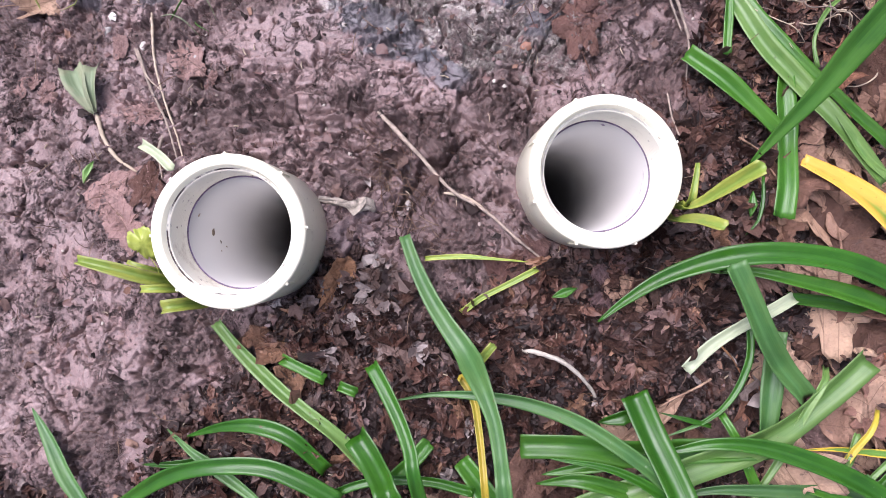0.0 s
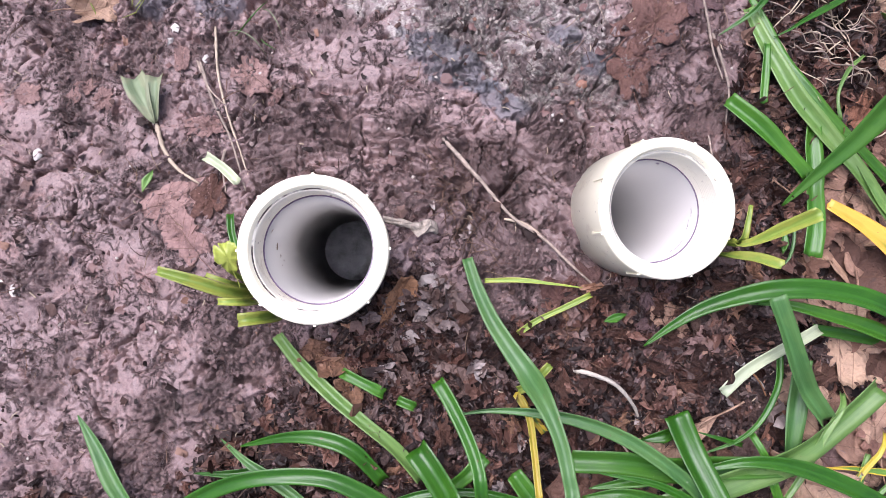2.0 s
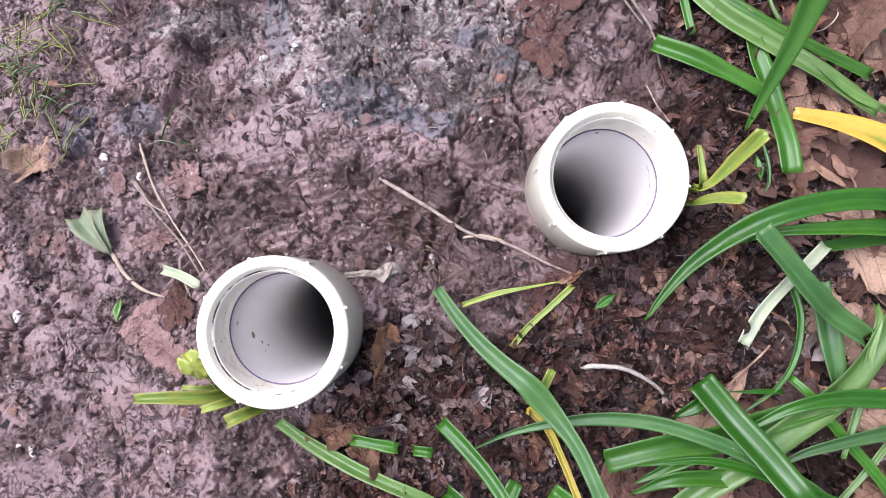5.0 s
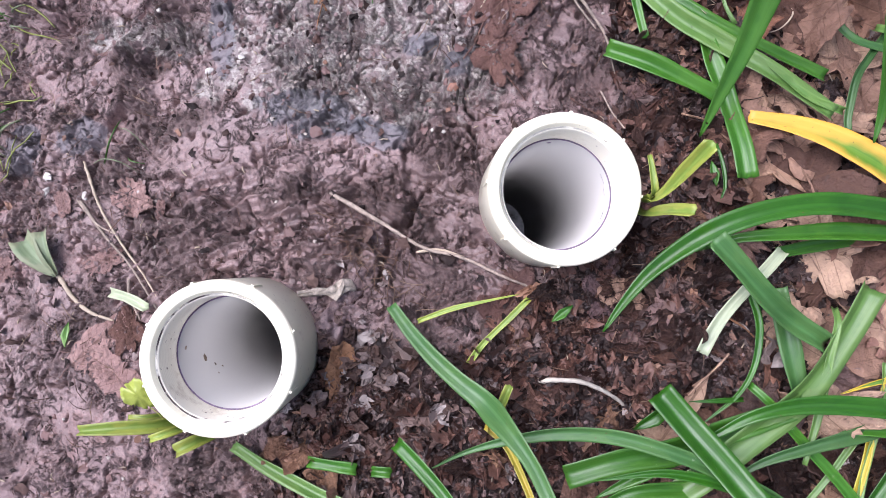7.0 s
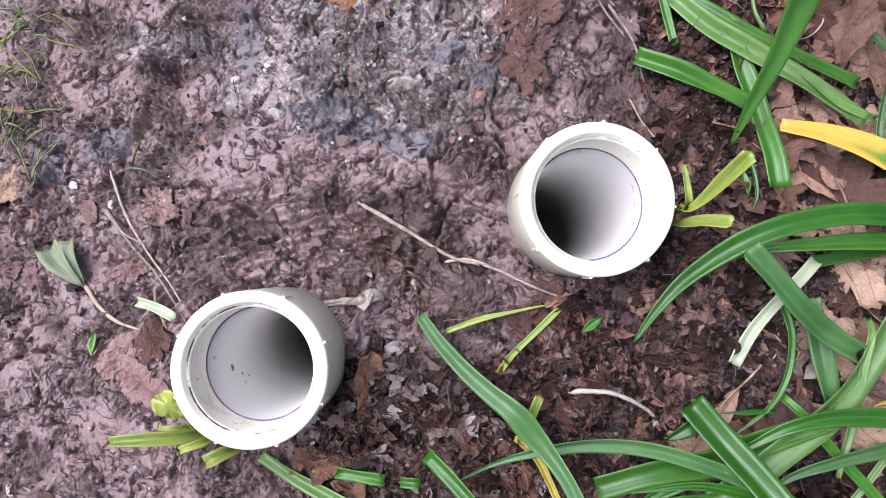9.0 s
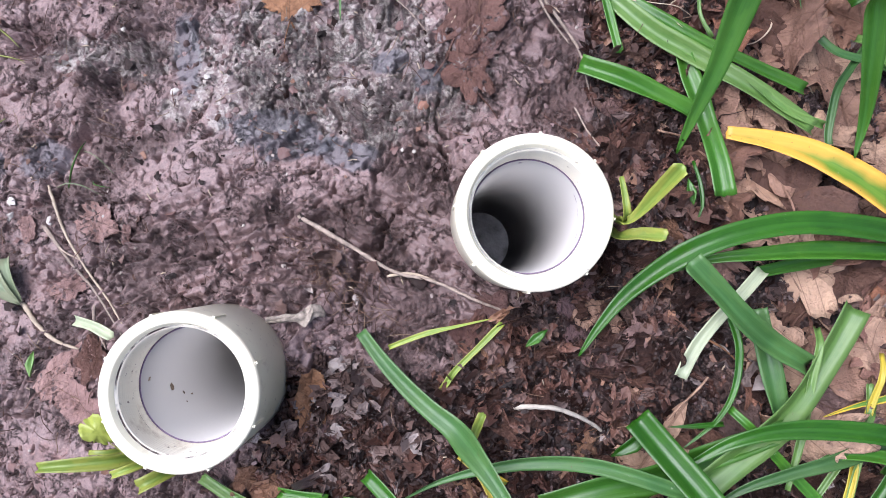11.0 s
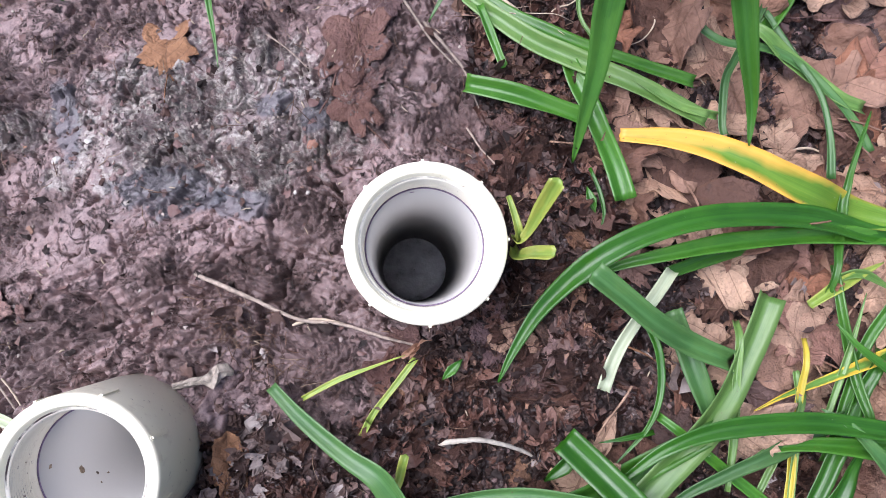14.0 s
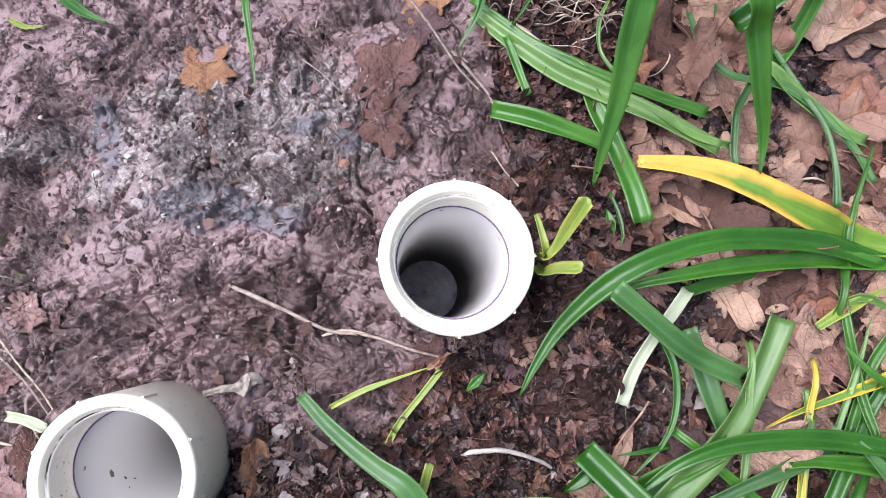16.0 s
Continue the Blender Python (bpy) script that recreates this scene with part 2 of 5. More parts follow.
    c = mix(n, l, maths(n, l, "MULTIPLY", grey, 0.55), c, (0.150, 0.125, 0.118))
    c = mix(n, l, maths(n, l, "MULTIPLY", maths(n, l, "MULTIPLY", grey, lump), ramp(n, l, fine, [(0.40, (0.1, 0.1, 0.1)), (0.58, (0.9, 0.9, 0.9))])), c, (0.40, 0.37, 0.325))
    for x, y, rx, ry, turn in ((-0.094, 0.332, 0.055, 0.024, -30), (-0.17, 0.452, 0.015, 0.05, -12), (0.033, 0.373, 0.02, 0.014, 0), (0.068, 0.339, 0.022, 0.015, 20), (-0.04, 0.29, 0.03, 0.015, -30), (-0.43, 0.41, 0.03, 0.025, 0), (-0.36, 0.40, 0.03, 0.02, 20)):
        c = mix(n, l, maths(n, l, "MULTIPLY", patch(n, l, x, y, rx, ry, turn), 0.7), c, (0.092, 0.093, 0.106))
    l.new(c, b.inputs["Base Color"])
    wet = ramp(n, l, noise_node(n, l, 26, 5, 0.6), [(0.35, (0.22,) * 3), (0.65, (0.50,) * 3)])
    l.new(wet, b.inputs["Roughness"])
    b.inputs["Specular IOR Level"].default_value = 0.5
    grit = maths(n, l, "MULTIPLY", maths(n, l, "ADD", fine, noise_node(n, l, 210, 7, 0.8, warp=0.5)), maths(n, l, "ADD", maths(n, l, "MULTIPLY", broken.outputs["Fac"], 0.8), 0.35))
    bump(n, l, b, maths(n, l, "SUBTRACT", grit, hair), 1.0, 0.0022)
    return m


def pvc_material(name, colour, rough, dirt):
    m, n, l, b = material(name)
    stain = ramp(n, l, noise_node(n, l, 40, 6, 0.7), [(0.55, (0, 0, 0)), (0.78, (1, 1, 1))])
    speck = ramp(n, l, noise_node(n, l, 190, 3, 0.6), [(0.66, (0, 0, 0)), (0.72, (1, 1, 1))])
    c = mix(n, l, maths(n, l, "MULTIPLY", stain, dirt), colour, (0.42, 0.33, 0.23))
    c = mix(n, l, maths(n, l, "MULTIPLY", speck, dirt), c, (0.16, 0.11, 0.09))
    if name == "grubby_pvc" or name == "stained_pvc":  # broken dark lines in the grooves of the thread
        tc = n.new("ShaderNodeTexCoord")
        sp = n.new("ShaderNodeSeparateXYZ")
        l.new(tc.outputs["Object"], sp.inputs[0])
        wide = maths(n, l, "SQRT", maths(n, l, "ADD", maths(n, l, "MULTIPLY", sp.outputs[0], sp.outputs[0]), maths(n, l, "MULTIPLY", sp.outputs[1], sp.outputs[1])))
        groove = maths(n, l, "MULTIPLY", maths(n, l, "GREATER_THAN", wide, 0.0541), maths(n, l, "LESS_THAN", wide, 0.05535))
        breaks = ramp(n, l, noise_node(n, l, 34, 4, 0.65), [(0.40, (0, 0, 0)), (0.54, (1, 1, 1))])
        c = mix(n, l, maths(n, l, "MULTIPLY", maths(n, l, "MULTIPLY", groove, breaks), min(1.0, dirt * 1.2)), c, (0.050, 0.034, 0.026))
    l.new(c, b.inputs["Base Color"])
    b.inputs["Roughness"].default_value = rough
    bump(n, l, b, noise_node(n, l, 300, 3, 0.5), 0.08, 0.001)
    return m


def plain_material(name, colour, rough=0.6, vary=0.35, scale=120, relief=0.3):
    """One colour with grain; each thing a little different."""
    m, n, l, b = material(name)
    info = n.new("ShaderNodeObjectInfo")
    colour = tuple(v * 0.76 for v in colour)
    dark = tuple(v * (1 - vary) for v in colour)
    light = tuple(min(v * (1 + vary), 0.95) for v in colour)
    c = ramp(n, l, noise_node(n, l, scale, 5, 0.65), [(0.3, dark), (0.7, light)])
    hue = n.new("ShaderNodeHueSaturation")
    l.new(c, hue.inputs["Color"])
    l.new(maths(n, l, "ADD", maths(n, l, "MULTIPLY", info.outputs["Random"], vary), 1 - vary / 2), hue.inputs["Value"])
    l.new(hue.outputs[0], b.inputs["Base Color"])
    b.inputs["Roughness"].default_value = rough
    if relief:
        bump(n, l, b, noise_node(n, l, scale * 2, 4, 0.6), relief, 0.001)
    return m


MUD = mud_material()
PVC = pvc_material("cream_pvc", (0.86, 0.82, 0.63), 0.35, 0.55)
PVC_PIPE = pvc_material("white_pvc_pipe", (0.52, 0.508, 0.485), 0.4, 0.03)
PVC_GRUBBY = pvc_material("grubby_pvc", (0.84, 0.79, 0.66), 0.45, 0.85)
PVC_STAINED = pvc_material("stained_pvc", (0.85, 0.81, 0.68), 0.4, 0.42)
STAIN = plain_material("dried_mud_stain", (0.30, 0.23, 0.17), 0.8, 0.5, 300, 0)
PRIMER = plain_material("purple_primer", (0.24, 0.17, 0.27), 0.5, 0.5, 300, 0)
SLUDGE = plain_material("wet_sludge", (0.24, 0.24, 0.25), 0.3, 0.9, 30, 1.0)


# ---- meshes ----
def mesh_of(name, verts, faces, mat, smooth=True):
    me = bpy.data.meshes.new(name)
    me.from_pydata([tuple(v) for v in verts], [], [tuple(f) for f in faces])
    me.materials.append(mat)
    if smooth:
        me.polygons.foreach_set("use_smooth", [True] * len(me.polygons))
    me.update()
    return me


def part(name, me, parent=None, label=""):
    """Links a mesh as one object, under a thing if one is given."""
    ob = new(name, me)
    if parent is not None:
        ob.parent = parent
    if label:
        ob["label"] = label
    return ob


def lathe(name, profile, mat, steps=72, closed=False):
    """Turns a profile of (radius, z) round the z axis."""
    verts, faces = [], []
    n = len(profile)
    for k in range(steps):
        a = 2 * math.pi * k / steps
        verts += [(r * math.cos(a), r * math.sin(a), z) for r, z in profile]
    for k in range(steps):
        p, q = k * n, (k + 1) % steps * n
        for i in range(n if closed else n - 1):
            j = (i + 1) % n
            faces.append((p + i, q + i, q + j, p + j))
    return mesh_of(name, verts, faces, mat)


# ---- the ground: one sheet, fine near the pipes, running out to the horizon ----
def axis(lo, hi, step):
    near = np.arange(lo, hi + step / 2, step)
    out = np.cumsum(0.004 * 1.22 ** np.arange(44))
    return np.concatenate([(lo - out)[::-1], near, hi + out])


def build_ground():
    gx, gy = axis(-0.64, 0.60, 0.00125), axis(-0.24, 0.68, 0.00125)
    X, Y = np.meshgrid(gx, gy)
    Z = height(X, Y)
    away = np.maximum(np.maximum(np.abs(X + 0.02) - 0.62, np.abs(Y - 0.22) - 0.46), 0)
    near = np.clip(1 - away / 0.35, 0, 1)  # the fine relief dies out where the mesh grows coarse
    Z = slope(X, Y) + (Z - slope(X, Y)) * near
    nx, ny = len(gx), len(gy)
    i = np.arange(ny - 1)[:, None] * nx + np.arange(nx - 1)[None]
    quads = np.stack([i, i + 1, i + nx + 1, i + nx], -1).reshape(-1, 4)
    cx = (X[:-1, :-1] + X[1:, 1:]).ravel() / 2
    cy = (Y[:-1, :-1] + Y[1:, 1:]).ravel() / 2
    keep = np.ones(len(quads), bool)
    for px, py in MOUTHS:
        keep &= np.hypot(cx - px, cy - py) > 0.0590
    quads = quads[keep]
    me = bpy.data.meshes.new("ground")
    me.vertices.add(nx * ny)
    me.vertices.foreach_set("co", np.stack([X, Y, Z], -1).astype(np.float32).ravel())
    me.loops.add(len(quads) * 4)
    me.loops.foreach_set("vertex_index", quads.astype(np.int32).ravel())
    me.polygons.add(len(quads))
    me.polygons.foreach_set("loop_start", np.arange(0, len(quads) * 4, 4, dtype=np.int32))
    me.polygons.foreach_set("use_smooth", np.ones(len(quads), bool))
    me.update(calc_edges=True)
    me.validate()
    # leaf mould with painted gap shade, spread by the debris mask
    at = me.attributes.new("humus_shade", "FLOAT", "POINT")
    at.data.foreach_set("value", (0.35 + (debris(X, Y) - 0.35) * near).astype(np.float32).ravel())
    at = me.attributes.new("crumbs", "FLOAT", "POINT")
    at.data.foreach_set("value", (0.3 + (crumbly(X, Y) - 0.3) * near).astype(np.float32).ravel())
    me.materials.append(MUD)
    tagged(new("ground", me), "wet reddish-brown trampled mud with grey grit and clods", "ground", kind="structure")


build_ground()


# ---- the two drain pipes ----
def wall_smudge(thing, angle, z, wide, tall, mat, seed, radius=0.0502):
    """A ragged smear on the inside of the pipe."""
    r = random.Random(seed)
    k = 11
    pts = []
    for i in range(k):
        a = 2 * math.pi * i / k
        f = r.uniform(0.45, 1.0)
        pts.append((wide / 2 * f * math.cos(a), tall / 2 * f * math.sin(a)))
    pts.append((0, 0))
    v = [(radius * math.cos(angle + u / radius), radius * math.sin(angle + u / radius), z + w) for u, w in pts]
    part("smudge", mesh_of("smudge", v, [(i, (i + 1) % k, k) for i in range(k)], mat), thing)


def build_pipe(x, y, top, turn, lean, label, grubby):
    """A threaded socket on an upright plastic pipe, rim at that height."""
    thing = new("drain_pipe")
    thing.matrix_basis = pose(x, y, top, lean[0], lean[1], 0) @ pose(0, 0, -top, 0, 0, turn)
    tagged(thing, label, "pipe", "drain pipes in the mud")
    R, t = 0.0672, top
    prof = [(0.0668, -0.06), (R, t - 0.004), (0.0667, t - 0.0012), (0.0653, t), (0.0583, t), (0.0572, t - 0.0010), (0.0568, t - 0.0045), (0.0556, t - 0.0055), (0.0556, t - 0.0065), (0.0600, t - 0.0066), (0.0600, -0.06)]
    part("socket", lathe("socket", prof, PVC, 96, True), thing, "cream plastic socket with a thick rim")
    prof = [(0.0556, t - 0.0062)]
    z = t - 0.007  # pipe thread inside the mouth
    while z > t - 0.034:
        prof += [(0.0530, z - 0.0008), (0.0530, z - 0.0013), (0.0553, z - 0.0026)]
        z -= 0.0032
    prof += [(0.0535, t - 0.037), (0.0535, t - 0.040), (0.0524, t - 0.0415), (0.0524, t - 0.056), (0.0598, t - 0.0565), (0.0598, t - 0.0062)]
    part("thread", lathe("thread", prof, grubby, 96, True), thing, "grubby screw thread inside the mouth")
    for k in range(8):
        a = 2 * math.pi * k / 8
        bm = bmesh.new()
        bmesh.ops.create_cube(bm, size=1, matrix=Matrix.Diagonal((0.0046, 0.0050, 0.030, 1)))
        bmesh.ops.bevel(bm, geom=list(bm.edges), offset=0.0014, segments=2, affect="EDGES")
        me = bpy.data.meshes.new("rib")
        bm.to_mesh(me)
        me.materials.append(PVC)
        rib = part("rib", me, thing)
        rib.matrix_basis = pose(0, 0, t - 0.0165, 0, 0, math.degrees(a)) @ Matrix.Translation((R - 0.0008, 0, 0))
    part("pipe", lathe("pipe", [(0.0506, t - 0.0445), (0.0523, t - 0.0445), (0.0523, -0.52), (0.0506, -0.52)], PVC_PIPE, 96, True), thing, "white plastic pipe pushed into the socket")
    ring = [(0.0516 - 0.0014 * math.cos(k * math.pi / 6) * 0.5, t - 0.0438 + 0.0006 * math.sin(k * math.pi / 6)) for k in range(12)]
    part("primer_ring", lathe("primer_ring", ring, PRIMER, 96, True), thing, "smeared purple primer line at the joint")
    disc = lathe("sludge", [(0.0004, -0.472), (0.020, -0.470), (0.036, -0.471), (0.0507, -0.468)], SLUDGE, 40)
    part("sludge", disc, thing, "dark wet sludge at the pipe's bottom")
    return thing


one = build_pipe(*PIPES[0], 3, LEANS[0], "cream threaded drain pipe standing in mud, inside scuffed", PVC_GRUBBY)
two = build_pipe(*PIPES[1], -22, LEANS[1], "cream threaded drain pipe with a clean mouth, beside cut leaves", PVC_STAINED)
for k, (angle, depth, wide, tall) in enumerate(((3.05, 0.105, 0.009, 0.012), (2.75, 0.060, 0.005, 0.007), (3.25, 0.125, 0.004, 0.006), (3.35, 0.140, 0.003, 0.006), (3.45, 0.120, 0.003, 0.004))):
    wall_smudge(one, angle, PIPES[0][2] - depth, wide, tall, STAIN, k)
for k, (angle, depth, wide, tall) in enumerate(((1.75, 0.052, 0.005, 0.008), (0.45, 0.056, 0.014, 0.0016), (0.15, 0.060, 0.016, 0.0014), (-0.35, 0.056, 0.020, 0.0016), (-0.5, 0.060, 0.008, 0.002))):
    wall_smudge(two, angle, PIPES[1][2] - depth, wide, tall, PRIMER, 20 + k)


# ---- leaf, twig and crumb materials ----
def leaf_material(name, main, streak, edge, edge_amount, rough=0.42, reach=1.6):
    """A strap leaf: pale midrib, fine veins along it, scuffs and specks; edge colour where it yellows."""
    m, n, l, b = material(name)
    uv = n.new("ShaderNodeUVMap")
    sep = n.new("ShaderNodeSeparateXYZ")
    l.new(uv.outputs[0], sep.inputs[0])
    mp = n.new("ShaderNodeMapping")
    mp.inputs["Scale"].default_value = (26, 9, 1)
    l.new(uv.outputs[0], mp.inputs["Vector"])
    vein = n.new("ShaderNodeTexNoise")
    vein.inputs["Scale"].default_value, vein.inputs["Detail"].default_value = 1.0, 3
    l.new(mp.outputs[0], vein.inputs["Vector"])
    side = maths(n, l, "ABSOLUTE", maths(n, l, "SUBTRACT", sep.outputs[0], 0.5))
    main, streak, edge = ((col[0] * 0.98, col[1] * 0.78, col[2] * (0.68 if main[2] > 0.04 else 0.52)) if main[0] < 0.1 else tuple(v * 0.76 for v in col) for col in (main, streak, edge))
    dark = tuple(v * 0.78 for v in main)
    streak = tuple(0.55 * v + 0.45 * w for v, w in zip(streak, main))
    c = ramp(n, l, vein.outputs["Fac"], [(0.32, dark), (0.52, main), (0.72, streak)])
    c = mix(n, l, 0.5, c, ramp(n, l, noise_node(n, l, 22, 4, 0.6), [(0.3, dark), (0.7, streak)]))
    rib = ramp(n, l, side, [(0.0, (1, 1, 1)), (0.05, (0.5, 0.5, 0.5)), (0.09, (0, 0, 0))])
    c = mix(n, l, maths(n, l, "MULTIPLY", rib, 0.25), c, streak)
    fade = maths(n, l, "ADD", maths(n, l, "MULTIPLY", side, 1.6), maths(n, l, "MULTIPLY", maths(n, l, "SUBTRACT", noise_node(n, l, 28 if reach < 2 else 16, 3, 0.6), 0.5), reach * 1.6 if reach < 2 else 1.3))
    if reach > 2:  # yellow from its free end, green by the root
        fade = maths(n, l, "ADD", fade, maths(n, l, "MULTIPLY", maths(n, l, "SUBTRACT", sep.outputs[1], 0.185), 5.0))
    c = mix(n, l, maths(n, l, "MULTIPLY", ramp(n, l, fade, [(0.25, (0, 0, 0)), (0.5 if reach < 2 else 0.8, (1, 1, 1))]), edge_amount), c, edge)
    spot = ramp(n, l, noise_node(n, l, 170, 3, 0.6), [(0.70, (0, 0, 0)), (0.74, (1, 1, 1))])
    c = mix(n, l, maths(n, l, "MULTIPLY", spot, 0.7), c, (0.10, 0.06, 0.03))
    scuff = ramp(n, l, noise_node(n, l, 95, 5, 0.7), [(0.69, (0, 0, 0)), (0.75, (1, 1, 1))])
    c = mix(n, l, maths(n, l, "MULTIPLY", scuff, 0.55), c, (0.42, 0.46, 0.36))
    info = n.new("ShaderNodeObjectInfo")
    hue = n.new("ShaderNodeHueSaturation")
    l.new(c, hue.inputs["Color"])
    l.new(maths(n, l, "ADD", maths(n, l, "MULTIPLY", info.outputs["Random"], 0.4), 0.8), hue.inputs["Value"])
    l.new(hue.outputs[0], b.inputs["Base Color"])
    b.inputs["Roughness"].default_value = rough
    bump(n, l, b, vein.outputs["Fac"], 0.2, 0.0012)
    return m


LEAF = {
    "deep": leaf_material("deep_green_leaf", (0.018, 0.105, 0.009), (0.048, 0.205, 0.019), (0.060, 0.22, 0.025), 0.15, 0.30),
    "mid": leaf_material("green_leaf", (0.033, 0.160, 0.019), (0.085, 0.275, 0.045), (0.10, 0.29, 0.05), 0.2, 0.32),
    "blue": leaf_material("dull_green_leaf", (0.042, 0.155, 0.042), (0.095, 0.255, 0.085), (0.09, 0.22, 0.06), 0.3, 0.42),
    "pale": leaf_material("pale_green_leaf", (0.090, 0.245, 0.056), (0.170, 0.355, 0.106), (0.19, 0.37, 0.12), 0.3, 0.36),
    "lime": leaf_material("lime_green_stub", (0.220, 0.340, 0.045), (0.380, 0.470, 0.100), (0.45, 0.45, 0.08), 0.5),
    "white": leaf_material("blanched_leaf_base", (0.42, 0.49, 0.30), (0.55, 0.60, 0.44), (0.55, 0.60, 0.38), 0.4),
    "yellow": leaf_material("yellow_leaf", (0.560, 0.420, 0.030), (0.700, 0.560, 0.080), (0.30, 0.36, 0.05), 0.3),
    "yfade": leaf_material("half_yellow_leaf", (0.090, 0.270, 0.030), (0.220, 0.380, 0.060), (0.72, 0.49, 0.10), 1.0, reach=2.6),
    "faded": leaf_material("faded_leaf", (0.200, 0.270, 0.140), (0.330, 0.390, 0.250), (0.30, 0.30, 0.18), 0.5, 0.6),
    "ygreen": leaf_material("yellowing_leaf", (0.130, 0.300, 0.045), (0.300, 0.400, 0.070), (0.72, 0.50, 0.045), 0.95),
}
LEAF_WORDS = {
    "deep": "glossy deep green strap leaf", "mid": "fresh green strap leaf", "blue": "dull bluish-green strap leaf",
    "pale": "pale green strap leaf, wilted", "lime": "yellowish-green leaf stub", "white": "blanched white leaf base",
    "yellow": "thin yellow dying leaf", "yfade": "broad yellow leaf still green along its middle", "faded": "faded grey-green leaf", "ygreen": "green strap leaf yellowing at the edges",
}
END_WORDS = {"c": "cut square", "p": "tapering to a point", "r": "in the litter"}


def fallen_material(name, stops, rough, per_island=False):
    """Fallen leaves: each one its own brown, with blotches and fine veins."""
    m, n, l, b = material(name)
    if per_island:
        rnd = n.new("ShaderNodeNewGeometry").outputs["Random Per Island"]
    else:
        rnd = n.new("ShaderNodeObjectInfo").outputs["Random"]
    tone = 0.76 if stops[-1][1][0] + stops[0][1][0] > 0.3 else 1.0
    c = ramp(n, l, rnd, [(at, tuple(v * tone for v in col)) for at, col in stops])
    blotch = ramp(n, l, noise_node(n, l, 38 if per_island else 3.5, 6, 0.7), [(0.30, (0.30, 0.26, 0.25)), (0.55, (0.52, 0.5, 0.5)), (0.75, (0.68, 0.66, 0.64))])
    c = mix(n, l, 0.9, c, blotch, "OVERLAY")
    spot = ramp(n, l, noise_node(n, l, 120 if per_island else 9, 4, 0.6), [(0.66, (0, 0, 0)), (0.74, (1, 1, 1))])
    c = mix(n, l, maths(n, l, "MULTIPLY", spot, 0.75), c, (0.06, 0.040, 0.034))
    if not per_island:  # midrib and side veins, in the leaf's own measure
        tc = n.new("ShaderNodeTexCoord")
        sp = n.new("ShaderNodeSeparateXYZ")
        l.new(tc.outputs["Object"], sp.inputs[0])
        ay = maths(n, l, "ABSOLUTE", sp.outputs[1])
        saw = maths(n, l, "FRACT", maths(n, l, "MULTIPLY", maths(n, l, "SUBTRACT", sp.outputs[0], maths(n, l, "MULTIPLY", ay, 0.85)), 6.0))
        thin = maths(n, l, "LESS_THAN", saw, 0.07)
        mid = maths(n, l, "LESS_THAN", ay, 0.010)
        c = mix(n, l, maths(n, l, "MULTIPLY", maths(n, l, "MAXIMUM", thin, mid), 0.45), c, (0.12, 0.065, 0.04))
    l.new(c, b.inputs["Base Color"])
    b.inputs["Roughness"].default_value = rough
    b.inputs["Specular IOR Level"].default_value = 0.25
    bump(n, l, b, noise_node(n, l, 160 if per_island else 11, 5, 0.65), 0.9, 0.002 if per_island else 0.009)
    return m


DRY = fallen_material("dry_fallen_leaf", [(0.0, (0.12, 0.068, 0.050)), (0.15, (0.26, 0.145, 0.100)), (0.3, (0.47, 0.305, 0.215)), (0.5, (0.62, 0.435, 0.30)), (0.68, (0.57, 0.375, 0.25)), (0.82, (0.40, 0.225, 0.15)), (0.92, (0.30, 0.205, 0.185)), (1.0, (0.40, 0.19, 0.11))], 0.5)
WET = fallen_material("wet_fallen_leaf", [(0.0, (0.13, 0.070, 0.060)), (0.4, (0.20, 0.110, 0.085)), (0.7, (0.17, 0.110, 0.108)), (1.0, (0.25, 0.155, 0.135))], 0.45)
DARK = fallen_material("rotting_leaf", [(0.0, (0.030, 0.017, 0.014)), (0.35, (0.075, 0.040, 0.031)), (0.6, (0.15, 0.080, 0.056)), (0.78, (0.13, 0.100, 0.095)), (0.9, (0.28, 0.155, 0.095)), (1.0, (0.40, 0.24, 0.15))], 0.40)
RUST = fallen_material("orange_fallen_leaf", [(0.0, (0.44, 0.24, 0.125)), (1.0, (0.40, 0.22, 0.12))], 0.5)
SHRED = fallen_material("shredded_litter", [(0.0, (0.010, 0.006, 0.005)), (0.45, (0.030, 0.018, 0.015)), (0.70, (0.075, 0.042, 0.032)), (0.88, (0.13, 0.085, 0.072)), (0.96, (0.24, 0.140, 0.095)), (1.0, (0.20, 0.17, 0.16))], 0.6, True)
ASH = fallen_material("grey_rotten_leaf", [(0.0, (0.07, 0.044, 0.036)), (0.45, (0.19, 0.130, 0.108)), (0.8, (0.28, 0.235, 0.215)), (1.0, (0.46, 0.42, 0.39))], 0.6, True)
TORN = fallen_material("torn_reddish_leaf", [(0.0, (0.012, 0.007, 0.006)), (0.35, (0.035, 0.018, 0.014)), (0.55, (0.11, 0.056, 0.042)), (0.75, (0.21, 0.115, 0.085)), (0.92, (0.15, 0.115, 0.105)), (1.0, (0.40, 0.24, 0.155))], 0.38, True)
PINK = fallen_material("pinkish_wet_leaf", [(0.0, (0.42, 0.275, 0.245)), (1.0, (0.54, 0.365, 0.32))], 0.5)
CRUMB = fallen_material("mud_crumb", [(0.0, (0.07, 0.045, 0.04)), (0.5, (0.19, 0.13, 0.122)), (0.97, (0.30, 0.22, 0.21)), (1.0, (0.36, 0.31, 0.28))], 0.35, True)
LIME = fallen_material("lime_crumb", [(0.0, (0.22, 0.19, 0.17)), (0.6, (0.40, 0.36, 0.31)), (1.0, (0.60, 0.56, 0.50))], 0.8, True)
